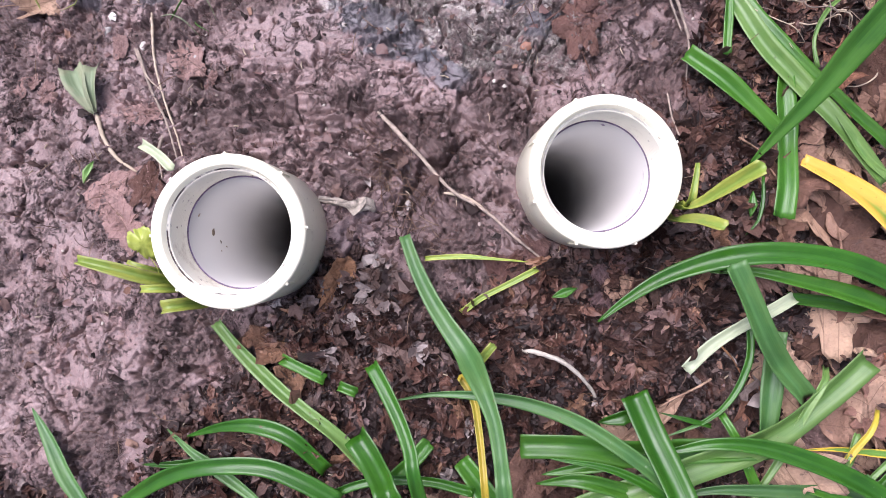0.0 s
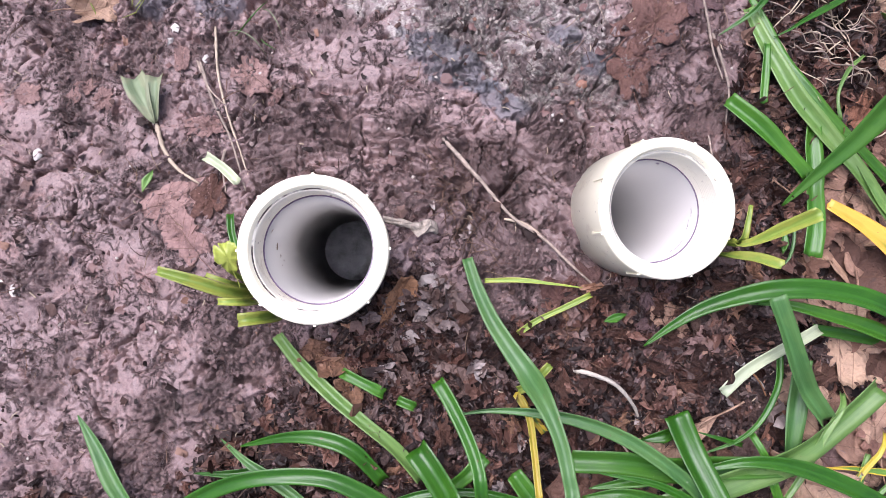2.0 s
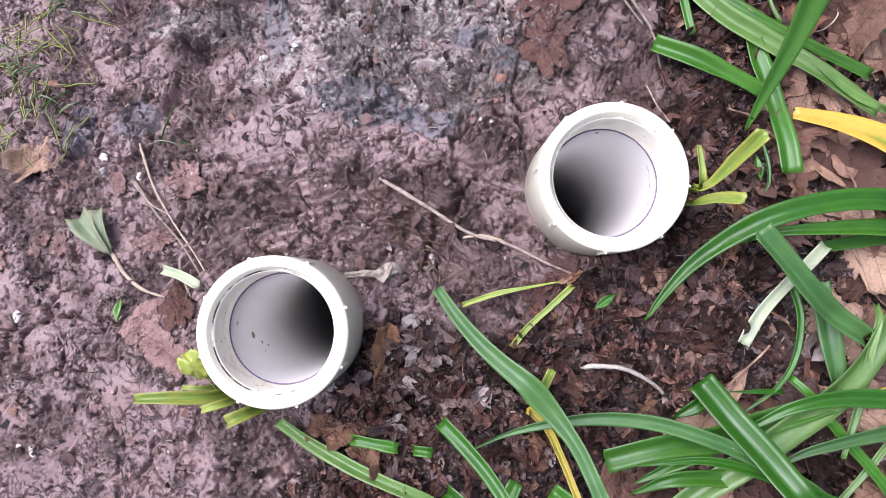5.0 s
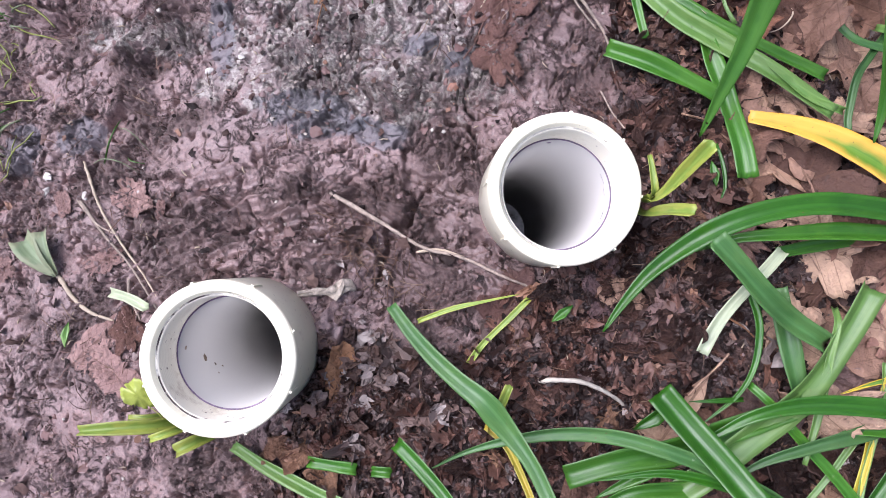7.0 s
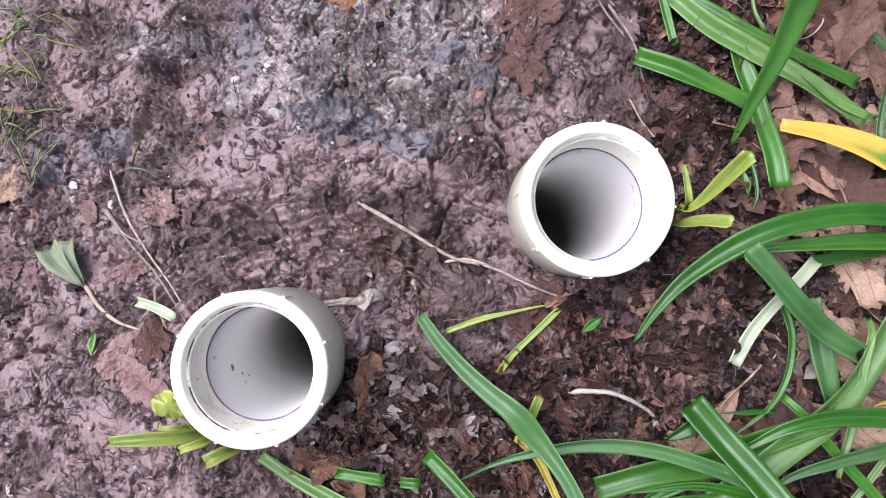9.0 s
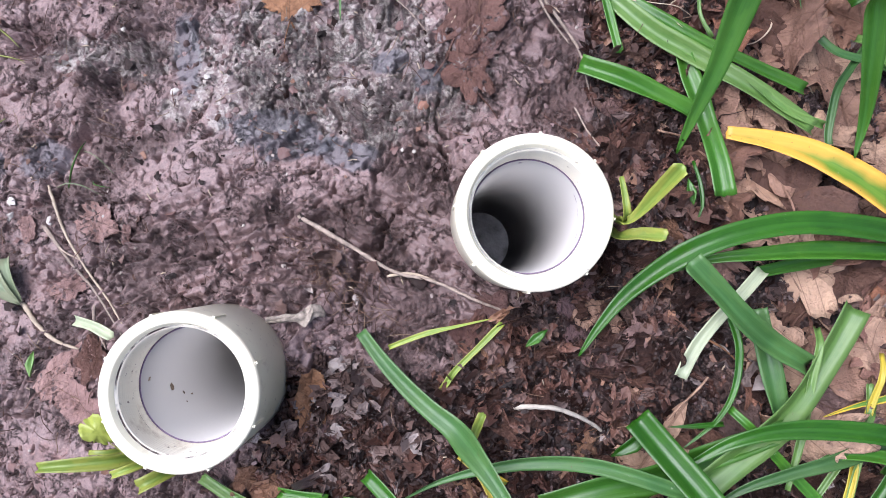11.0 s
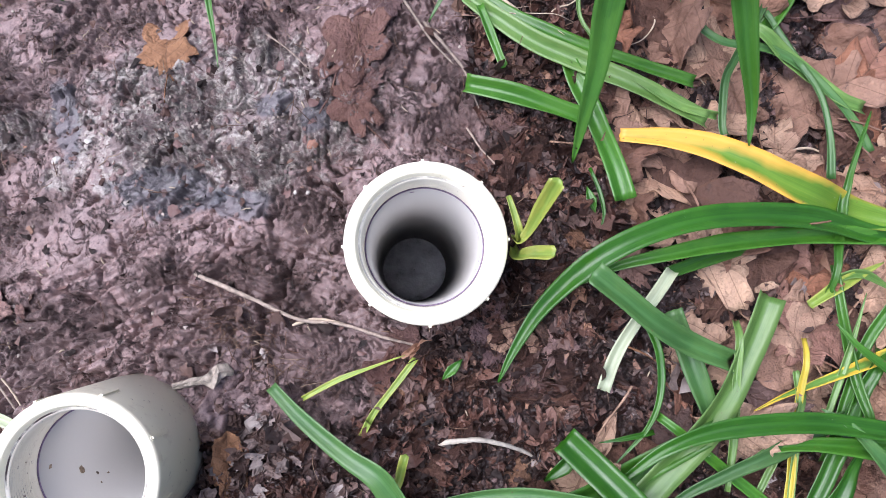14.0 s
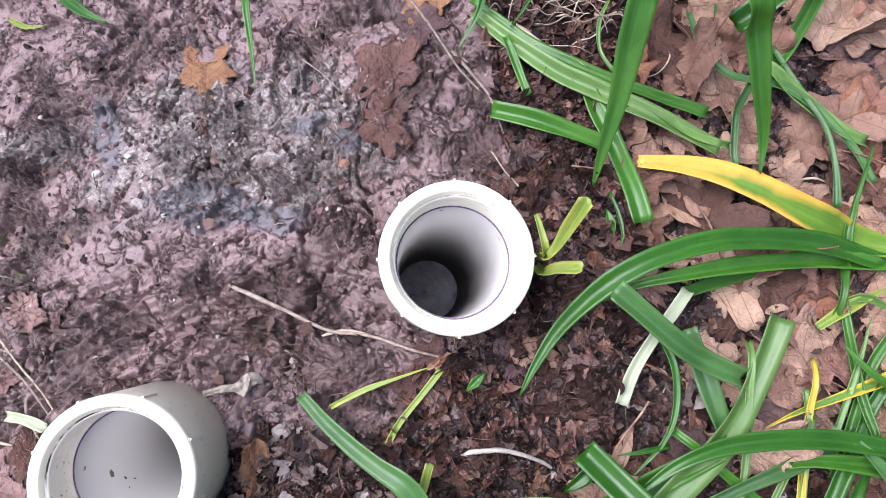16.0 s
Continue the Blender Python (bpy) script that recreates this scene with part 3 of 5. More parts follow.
FIBRE = fallen_material("fibre", [(0.0, (0.07, 0.04, 0.03)), (0.6, (0.20, 0.12, 0.08)), (1.0, (0.42, 0.32, 0.22))], 0.7, True)
TWIG = plain_material("grey_brown_twig", (0.34, 0.27, 0.215), 0.8, 0.5, 160, 0.6)
STRAW = plain_material("pale_dry_stem", (0.58, 0.47, 0.34), 0.7, 0.3, 120, 0.4)
WHITE_STEM = plain_material("bleached_stem", (0.62, 0.56, 0.46), 0.6, 0.3, 120, 0.4)
STONE = plain_material("pale_pebble", (0.66, 0.62, 0.56), 0.7, 0.25, 200, 0.4)
GNARL = plain_material("gnarled_root", (0.50, 0.43, 0.35), 0.9, 0.8, 90, 1.0)
REDSTONE = plain_material("brown_pebble", (0.30, 0.15, 0.10), 0.6, 0.3, 200, 0.4)


# ---- shapes ----
def smooth_line(points, step):
    """A smooth curve through the points, cut into even pieces."""
    p = np.array(points, float)
    p = np.vstack([2 * p[0] - p[1], p, 2 * p[-1] - p[-2]])
    out = []
    for i in range(1, len(p) - 2):
        n = max(2, int(np.linalg.norm(p[i + 1] - p[i]) / step))
        for k in range(n):
            t = k / n
            out.append(0.5 * (2 * p[i] + (p[i + 1] - p[i - 1]) * t + (2 * p[i - 1] - 5 * p[i] + 4 * p[i + 1] - p[i + 2]) * t * t + (3 * p[i] - p[i - 1] - 3 * p[i + 1] + p[i + 2]) * t**3))
    out.append(p[-2])
    return np.array(out)


def to_ground(points):
    """Lets the last point of a raised leaf run on down to its root."""
    p = [np.array(q, float) for q in points]
    rise = p[-1][2] - float(height(p[-1][0], p[-1][1]))
    if rise > 0.024:
        d = p[-1] - p[-2]
        d[2] = 0
        d /= np.linalg.norm(d)
        a, b = p[-1] + d * (0.05 + 0.3 * rise), p[-1] + d * (0.07 + 0.6 * rise)
        p.append(np.array((a[0], a[1], float(height(a[0], a[1])) + rise * 0.6)))
        p.append(np.array((b[0], b[1], float(height(b[0], b[1])) - 0.004)))
    return p


def strap_mesh(points, width, ends, mat, seed):
    """A folded strap leaf along the points: V-shaped across, thin, wavy at its edges. Returns the mesh and its origin."""
    r = random.Random(seed)
    if ends[0] == "r":
        points = to_ground(points[::-1])[::-1]
    if ends[1] == "r":
        points = to_ground(points)
    c = smooth_line(points, 0.006)
    n = len(c)
    tang = np.gradient(c, axis=0)
    tang /= np.linalg.norm(tang, axis=1)[:, None]
    s = np.concatenate([[0], np.cumsum(np.linalg.norm(np.diff(c, axis=0), axis=1))])
    L = s[-1]
    fold, lean, ph = r.uniform(0.24, 0.48), r.uniform(-0.35, 0.35), r.uniform(0, 6)
    across = np.array([-1, -0.62, -0.28, 0, 0.28, 0.62, 1.0])
    m = len(across)
    top, bot, uvs = [], [], []
    for i in range(n):
        f = s[i] / L
        w = 1.0
        if ends[0] == "p":
            w *= min(1, 0.06 + (s[i] / min(0.6 * L, 0.15)) ** 0.75)
        if ends[1] == "p":
            w *= min(1, 0.06 + ((L - s[i]) / min(0.6 * L, 0.15)) ** 0.75)
        if ends[0] == "r":
            w *= min(1, 0.7 + 0.3 * f / 0.3)
        if ends[1] == "r":
            w *= min(1, 0.7 + 0.3 * (1 - f) / 0.3)
        half = 0.5 * (width if not isinstance(width, tuple) else float(np.interp(f, np.linspace(0, 1, len(width)), width))) * w * (1 + 0.05 * math.sin(f * 9 + ph))
        side = np.cross(tang[i], (0, 0, 1))
        side /= np.linalg.norm(side) + 1e-9
        nrm = np.cross(side, tang[i])
        ang = lean * math.sin(f * 4 + ph)
        sd, nm = side * math.cos(ang) + nrm * math.sin(ang), nrm * math.cos(ang) - side * math.sin(ang)
        for a in across:
            ragged = 0.0
            if i in (0, n - 1) and ends[0 if i == 0 else 1] == "c":
                ragged = r.uniform(-0.0009, 0.0009)
            lift = half * fold * (abs(a) ** 1.3 * 2 - 0.5) + 0.0007 * math.sin(s[i] * 60 + a * 4 + ph) * abs(a)
            q = c[i] + sd * half * a + nm * lift + tang[i] * ragged
            thick = 0.0011 * (1 - 0.7 * abs(a)) + 0.0002
            top.append(q)
            bot.append(q - nm * thick)
            uvs.append((0.5 + a / 2, s[i]))
    v = np.array(top + bot)
    faces = []
    N = n * m
    for i in range(n - 1):
        for j in range(m - 1):
            a, b = i * m + j, (i + 1) * m + j
            faces.append((a, a + 1, b + 1, b))
            faces.append((N + a, N + b, N + b + 1, N + a + 1))
        a, b = i * m, (i + 1) * m
        faces.append((a, b, N + b, N + a))
        faces.append((a + m - 1, N + a + m - 1, N + b + m - 1, b + m - 1))
    for j in range(m - 1):
        faces.append((j, N + j, N + j + 1, j + 1))
        e = (n - 1) * m + j
        faces.append((e, e + 1, N + e + 1, N + e))
    bed = rest(v[:, 0], v[:, 1]) + 0.005 + 0.014 * leaf_bed(v[:, 0], v[:, 1]) + 0.006 * debris(v[:, 0], v[:, 1])
    gap = float(np.min(v[:, 2] - bed))
    v[:, 2] -= max(gap - 0.0005, 0)
    need = np.maximum((bed - v[:, 2])[N:].reshape(n, m).max(axis=1) - 0.003, 0)  # each cross-section rises whole, clear of the bed
    wide = np.array([need[max(i - 3, 0) : i + 4].max() for i in range(n)])
    up = np.array([wide[max(i - 3, 0) : i + 4].mean() for i in range(n)])
    v[:, 2] += np.tile(np.repeat(up, m), 2)
    o = v.mean(axis=0)
    o[2] = v[:, 2].min()
    me = mesh_of("strap_leaf", v - o, faces, mat)
    lay = me.uv_layers.new(name="UVMap")
    idx = np.zeros(len(me.loops), np.int32)
    me.loops.foreach_get("vertex_index", idx)
    lay.data.foreach_set("uv", np.array(uvs + uvs, np.float32)[idx].ravel())
    return me, o


def strap_leaf(colour, width, ends, points, seed, parent=None):
    pts = [(x / 100, y / 100, z / 100) for x, y, z in points]
    me, o = strap_mesh(pts, tuple(w / 1000 for w in width) if isinstance(width, tuple) else width / 1000, ends, LEAF[colour], seed)
    if parent is not None:
        ob = part("leaf", me, parent, LEAF_WORDS[colour])
        ob.location = Vector(o) - parent.location
        return ob
    ob = new("strap_leaf", me)
    ob.location = Vector(o) + Vector((0, 0, 0.002 if colour == "white" else 0))
    word = END_WORDS["c"] if "c" in ends else END_WORDS["p"] if "p" in ends else END_WORDS["r"]
    return tagged(ob, LEAF_WORDS[colour] + " " + word, "leaf", "strap leaves strewn beside the pipes")


def tube_mesh(name, points, radius, mat, seed, sides=7, knots=0.25):
    """A twig or stem: a thin uneven tube that tapers a little."""
    r = random.Random(seed)
    c = smooth_line(points, max(radius * 2.2, 0.004))
    tang = np.gradient(c, axis=0)
    tang /= np.linalg.norm(tang, axis=1)[:, None]
    verts, faces = [], []
    for i, (p, t) in enumerate(zip(c, tang)):
        side = np.cross(t, (0.1, 0.05, 1))
        side /= np.linalg.norm(side) + 1e-9
        up = np.cross(side, t)
        f = i / (len(c) - 1)
        for k in range(sides):
            a = 2 * math.pi * k / sides
            rad = radius * (1.1 - 0.5 * f) * (1 + r.uniform(-knots, knots)) * (0.55 if i in (0, len(c) - 1) else 1)
            verts.append(p + (side * math.cos(a) + up * math.sin(a)) * rad)
    n = len(c)
    for i in range(n - 1):
        for k in range(sides):
            a, b = i * sides + k, i * sides + (k + 1) % sides
            faces.append((a, b, b + sides, a + sides))
    faces.append(tuple(range(sides))[::-1])
    faces.append(tuple((n - 1) * sides + k for k in range(sides)))
    v = np.array(verts)
    o = v.mean(axis=0)
    return mesh_of(name, v - o, faces, mat), o


def twig(name, radius, plan, mat, label, seed, rise=0.0, category="twig"):
    """A thin stem lying along the plan (in cm), radius in mm."""
    pts = []
    for i, (x, y) in enumerate(plan):
        x, y = x / 100, y / 100
        f = i / (len(plan) - 1)
        pts.append((x, y, float(rest(x, y)) + radius / 1000 * 0.4 + rise * math.sin(math.pi * f)))
    me, o = tube_mesh(name, pts, radius / 1000, mat, seed, 8, 0.25 if radius < 4 else 0.75)
    if radius > 4:
        me.polygons.foreach_set("use_smooth", np.zeros(len(me.polygons), bool))
    ob = new(name, me)
    ob.location = o
    return tagged(ob, label, category)


def fallen_mesh(seed, lobes, depth, slim, curl, mat):
    """A fallen leaf, about 1 across: lobed and toothed outline, raised veins, buckled and curled, with a stalk."""
    r = random.Random(seed)
    steps, rings = 60, 5
    ph = r.uniform(0, 6)
    verts = [(0, 0, 0)]
    out = []
    reach = [r.uniform(0.78, 1.08) for _ in range(lobes)]
    tooth = r.randrange(2, 4)
    for k in range(steps):
        a = 2 * math.pi * k / steps
        u = a / (2 * math.pi) * lobes
        i, f = int(u) % lobes, u % 1
        peak = 1 - abs(2 * f - 1)  # pointed lobes, each of its own length
        rad = 0.5 * ((1 - depth) + depth * peak**0.8) * reach[i]
        rad *= 1 + 0.09 * (abs((f * tooth * 2) % 2 - 1) - 0.5) + 0.05 * r.uniform(-1, 1)
        if r.random() < 0.05:
            rad *= 0.75
        out.append((rad * math.cos(a) * 1.1, rad * math.sin(a) * slim, a))
    c1, c2, c3 = r.uniform(-1, 1) * curl, r.uniform(0.2, 1) * curl, r.uniform(0, 6)

    def lift(x, y, a, f):
        vein = 0.012 * math.cos(lobes * a) * f
        return c1 * x * x * 1.6 + c2 * y * y * 2.2 + vein + 0.10 * curl * math.sin(8 * x + c3) * math.sin(7 * y + 2 * c3) + 0.09 * curl * f**2 * math.sin(3 * a + c3) + 0.05 * curl * f**3 * math.sin(8 * a + c3)

    for j in range(1, rings + 1):
        f = j / rings
        for x, y, a in out:
            verts.append((x * f, y * f, lift(x * f, y * f, a, f)))
    faces = []
    for k in range(steps):
        k2 = (k + 1) % steps
        faces.append((0, 1 + k, 1 + k2))
        for j in range(rings - 1):
            p = 1 + j * steps
            faces.append((p + k, p + steps + k, p + steps + k2, p + k2))
    N = len(verts)
    verts += [(x, y, z - 0.010) for x, y, z in verts]
    faces += [tuple(N + i for i in f[::-1]) for f in faces]
    p = 1 + (rings - 1) * steps
    for k in range(steps):
        k2 = (k + 1) % steps
        faces.append((p + k, N + p + k, N + p + k2, p + k2))
    # stalk
    q = len(verts)
    for i in range(5):
        x = -0.40 - 0.11 * i
        for dy, dz in ((0.010, 0), (0, 0.014), (-0.010, 0), (0, -0.012)):
            verts.append((x, dy + 0.03 * math.sin(i * 0.7 + ph), dz + 0.02 + c1 * x * x * 0.4))
    for i in range(4):
        for k in range(4):
            a, b = q + i * 4 + k, q + i * 4 + (k + 1) % 4
            faces.append((a, b, b + 4, a + 4))
    return mesh_of("dead_leaf", verts, faces, mat)


def drape_leaf(me, x, y, size, turn, label, lift):
    """A wet leaf that clings to the relief under it, torn and wrinkled."""
    n = len(me.vertices)
    co = np.zeros(n * 3)
    me.vertices.foreach_get("co", co)
    co = co.reshape(-1, 3) * size
    c, s = math.cos(radians(turn)), math.sin(radians(turn))
    wx, wy = x + c * co[:, 0] - s * co[:, 1], y + s * co[:, 0] + c * co[:, 1]
    soft = np.mean([height(wx + 0.003 * math.cos(a), wy + 0.003 * math.sin(a)) for a in (0, 1.57, 3.14, 4.71)], axis=0)
    z = 0.7 * soft + 0.3 * rest(wx, wy) + 0.5 * co[:, 2] + 0.004 * (value_noise(wx, wy, 0.008, 71) - 0.4) + lift
    base = float(height(x, y))
    own = me.copy()
    own.vertices.foreach_set("co", np.stack([co[:, 0], co[:, 1], (z - base)], 1).astype(np.float32).ravel() / size)
    own.update()
    ob = new("dead_leaf", own)
    ob.matrix_basis = pose(x, y, base, 0, 0, turn) @ Matrix.Diagonal((size, size, size, 1))
    return tagged(ob, label, "leaf", "wet leaves stuck to the mud")


def lay_leaf(me, x, y, size, turn, tilt, label, lift=0.0, group="fallen leaves of the litter bed"):
    """Lays a fallen leaf on the ground, tilted (two angles)."""
    ob = new("dead_leaf", me)
    ob.matrix_basis = pose(x, y, 0, tilt[0], tilt[1], turn) @ Matrix.Diagonal((size, size, size, 1))
    co = np.zeros(len(me.vertices) * 3)
    me.vertices.foreach_get("co", co)
    w = np.array(ob.matrix_basis) @ np.vstack([co.reshape(-1, 3).T, np.ones(len(me.vertices))])
    gap = np.sort(w[2] - height(w[0], w[1]))[int(len(me.vertices) * 0.25)]
    ob.location.z = -gap + lift
    return tagged(ob, label, "leaf", group)


def scatter(name, count, area, density, make, mat, label, category, seed):
    """One mesh of many small bits, strewn by density(x, y) over the area."""
    r = np.random.default_rng(seed)
    verts, faces = [], []
    n = 0
    while n < count:
        xs = r.uniform(area[0], area[1], 4000)
        ys = r.uniform(area[2], area[3], 4000)
        ok = r.random(4000) < density(xs, ys)
        for px, py in MOUTHS:
            ok &= np.hypot(xs - px, ys - py) > 0.070
        xs, ys = xs[ok], ys[ok]
        zs = height(xs, ys)
        for x, y, z in zip(xs, ys, zs):
            v, f = make(r)
            b = len(verts)
            verts.extend(v + (x, y, z))
            faces.extend(tuple(b + i for i in q) for q in f)
            n += 1
            if n >= count:
                break
    me = mesh_of(name, verts, faces, mat, name not in ("mud_crumbs", "lime_crumbs", "leaf_shreds", "rotten_leaves"))
    return tagged(new(name, me), label, category, kind="stuff")


def turned(v, r, tilt):
    a, b, c = r.uniform(0, 6.283), r.uniform(-tilt, tilt), r.uniform(-tilt, tilt)
    m = np.array(Euler((b, c, a)).to_matrix())
    return v @ m.T


def flake_bit(low, high, tilt=0.5, lift=0.002):
    """A torn scrap with a ragged outline and a bent face."""

    def make(r):
        s = r.uniform(low, high) * (0.4 + 1.1 * r.random() ** 3)
        k = int(r.integers(7, 12))
        a = np.sort(r.uniform(0, 6.283, k))
        rad = s * r.uniform(0.55, 1.0, k)
        v = np.stack([np.cos(a) * rad, np.sin(a) * rad * r.uniform(0.35, 1), r.uniform(-0.35, 0.35, k) * s], 1)
        v = np.vstack([v, [(0, 0, s * r.uniform(-0.1, 0.35))]])
        v = turned(v, r, tilt)
        v[:, 2] += r.uniform(0, lift) + s * 0.15
        return v, [(i, (i + 1) % k, k) for i in range(k)]

    return make


def crumple_bit(low, high, tilt=0.5, lift=0.003):
    """A torn, crumpled piece of leaf: three rings of bent facets."""

    def make(r):
        s = low + (high - low) * r.random() ** 1.5
        k = int(r.integers(11, 17))
        a = (np.arange(k) + r.uniform(-0.3, 0.3, k)) * 6.283 / k
        rad = s * r.uniform(0.40, 1.15, k) * (1 + 0.25 * np.cos(2 * a + r.uniform(0, 6)))
        slim = r.uniform(0.35, 0.9)
        bend = r.uniform(-0.7, 1.3)
        v = []
        for f in (1.0, 0.6, 0.28):
            x, y = np.cos(a) * rad * f, np.sin(a) * rad * slim * f
            v.append(np.stack([x, y, bend * y * y / s * 2 + r.uniform(-0.16, 0.16, k) * s], 1))
        v = turned(np.vstack(v), r, tilt)
        v[:, 2] += r.uniform(0, lift) + s * 0.12
        f = []
        for j in (0, k):
            f += [(j + i, j + (i + 1) % k, j + k + (i + 1) % k, j + k + i) for i in range(k)]
        return v, f + [tuple(2 * k + i for i in range(k))]

    return make


LUMP = [(1, 0, 0), (-1, 0, 0), (0, 1, 0), (0, -1, 0), (0, 0, 1), (0, 0, -1), (0.6, 0.6, 0.6), (-0.6, 0.6, 0.6), (-0.6, -0.6, 0.6), (0.6, -0.6, 0.6)]
LUMP_FACES = [(0, 6, 9), (6, 4, 9), (6, 2, 7), (6, 7, 4), (7, 1, 8), (7, 8, 4), (8, 3, 9), (8, 9, 4), (0, 2, 6), (2, 1, 7), (1, 3, 8), (3, 0, 9), (2, 0, 5), (1, 2, 5), (3, 1, 5), (0, 3, 5)]


def lump_bit(low, high, flat=0.7):
    def make(r):
        s = low + (high - low) * r.random() ** 3
        v = np.array(LUMP) * r.uniform(0.6, 1.25, (10, 1)) * s * np.array((1, r.uniform(0.6, 1), flat))
        v = turned(v, r, 0.4)
        v[:, 2] += s * flat * 0.35
        return v, LUMP_FACES

    return make


def fibre_bit(low, high, radius):
    """A short bent hair of root or grass."""

    def make(r):
        L = r.uniform(low, high)
        k = 5
        a = r.uniform(0, 6.283)
        bend = r.uniform(-1.2, 1.2)
        pts, x, y = [], 0.0, 0.0
        for i in range(k):
            pts.append((x, y, radius + r.uniform(0, 0.003) + 0.12 * L * math.sin(i / (k - 1) * 3.14) * r.random()))
            x, y = x + L / k * math.cos(a), y + L / k * math.sin(a)
            a += bend / k + r.uniform(-0.2, 0.2)
        v, f = [], []
        for i, (px, py, pz) in enumerate(pts):
            w = radius * (1 if i < k - 1 else 0.3)
            s, c = math.sin(a), math.cos(a)
            v += [(px - s * w, py + c * w, pz), (px, py, pz + w), (px + s * w, py - c * w, pz)]
            if i:
                b = i * 3
                f += [(b - 3, b, b + 1, b - 2), (b - 2, b + 1, b + 2, b - 1), (b - 1, b + 2, b, b - 3)]
        return np.array(v), f

    return make


def pebble(x, y, size, mat, label, seed, flat=0.42, slim=0.7):
    r = random.Random(seed)
    bm = bmesh.new()
    bmesh.ops.create_icosphere(bm, subdivisions=3, radius=size / 2)
    off = Vector((r.uniform(0, 50), 0, 0))
    for v in bm.verts:
        v.co *= 1 + 0.35 * noise.noise(v.co * (2.4 / size) + off)
        v.co.y *= slim
        v.co.z *= flat
    me = bpy.data.meshes.new("pebble")
    bm.to_mesh(me)
    bm.free()
    me.materials.append(mat)
    me.polygons.foreach_set("use_smooth", [True] * len(me.polygons))
    ob = new("pebble", me)
    ob.matrix_basis = pose(x, y, float(height(x, y)) * 0.5 + float(rest(x, y)) * 0.5 + size * flat * 0.1, 0, 0, r.uniform(0, 360))
    return tagged(ob, label, "pebble")


# ---- the lily plant beside the leaf bed ----
plant = new("lily_plant")
plant.location = (0.497, 0.004, float(height(0.497, 0.004)))
tagged(plant, "rooted lily plant with long arching green leaves", "plant")
for k, row in enumerate([
    ("deep", 21.3, "rp", [(49.7, 0.6, -5.5), (44.1, 4.3, -2.1), (35.4, 7.8, 1.7), (28.8, 9.1, 2.8), (23.1, 8.9, 2.5), (18.0, 7.5, 0.9), (14.2, 5.3, -0.5), (11.4, 3.2, -1.2)]),
    ("mid", 18.5, "rp", [(49.6, 0.4, -5.5), (43.7, 2.8, -3.2), (36.1, 5.3, -0.7), (29.5, 7.0, 0.5), (25.4, 7.9, 0.1), (21.9, 7.9, -0.4)]),
    ("yfade", (8, 24, 34, 34, 28, 22, 13), "rc", [(48.5, 3.9, -5.5), (46.0, 6.0, -3.2), (43.7, 8.4, -2.0), (41.4, 11.3, -1.3), (38.6, 14.3, -1.0), (35.4, 16.8, -0.8), (31.8, 18.9, -0.8)]),
    ("mid", 9.3, "rp", [(48.5, 4.2, -5.4), (49.7, 5.7, -4.5), (52.5, 8.3, -4.3), (56.0, 11.2, -4.8)]),
]):
    strap_leaf(*row, 100 + k, plant)

# ---- cut and fallen strap leaves: colour, width in mm, ends, course in cm ----
for k, row in enumerate([
    ("mid", 12.2, "cr", [(29.6, 5.4, -1.5), (34.8, 4.9, -2.5), (40.2, 4.2, -4.5)]),
    ("white", 11.5, "cc", [(30.1, 5.5, -2.2), (27.6, 4.1, -1.9), (25.0, 2.8, -1.4), (21.8, 0.8, -1.2), (19.5, -1.4, -1.4)]),
    ("blue", 20.5, "cc", [(22.6, 8.0, 4.5), (24.1, 5.2, 3.4), (26.1, 1.6, 1.6), (28.9, -1.7, -1.6), (31.4, -4.2, -4.6)]),
    ("blue", 19.5, "cc", [(28.4, 2.3, -2.3), (28.2, -1.4, -3.4), (27.8, -4.7, -4.0), (27.4, -9.2, -4.9)]),
    ("pale", 26.3, "cr", [(37.5, -0.4, -3.0), (33.9, -3.4, -3.0), (29.5, -6.6, -2.7), (25.3, -8.6, -2.1), (20.2, -10.4, -1.9), (15.3, -12.2, -1.8)]),
    ("deep", 17.4, "rp", [(41.4, -15.8, -3.3), (35.8, -12.2, -2.0), (30.9, -9.9, -1.0), (26.0, -8.4, -0.7), (21.7, -8.1, -0.6), (18.1, -8.9, -1.4), (14.7, -9.5, -1.8)]),
]):
    strap_leaf(*row, 200 + k)
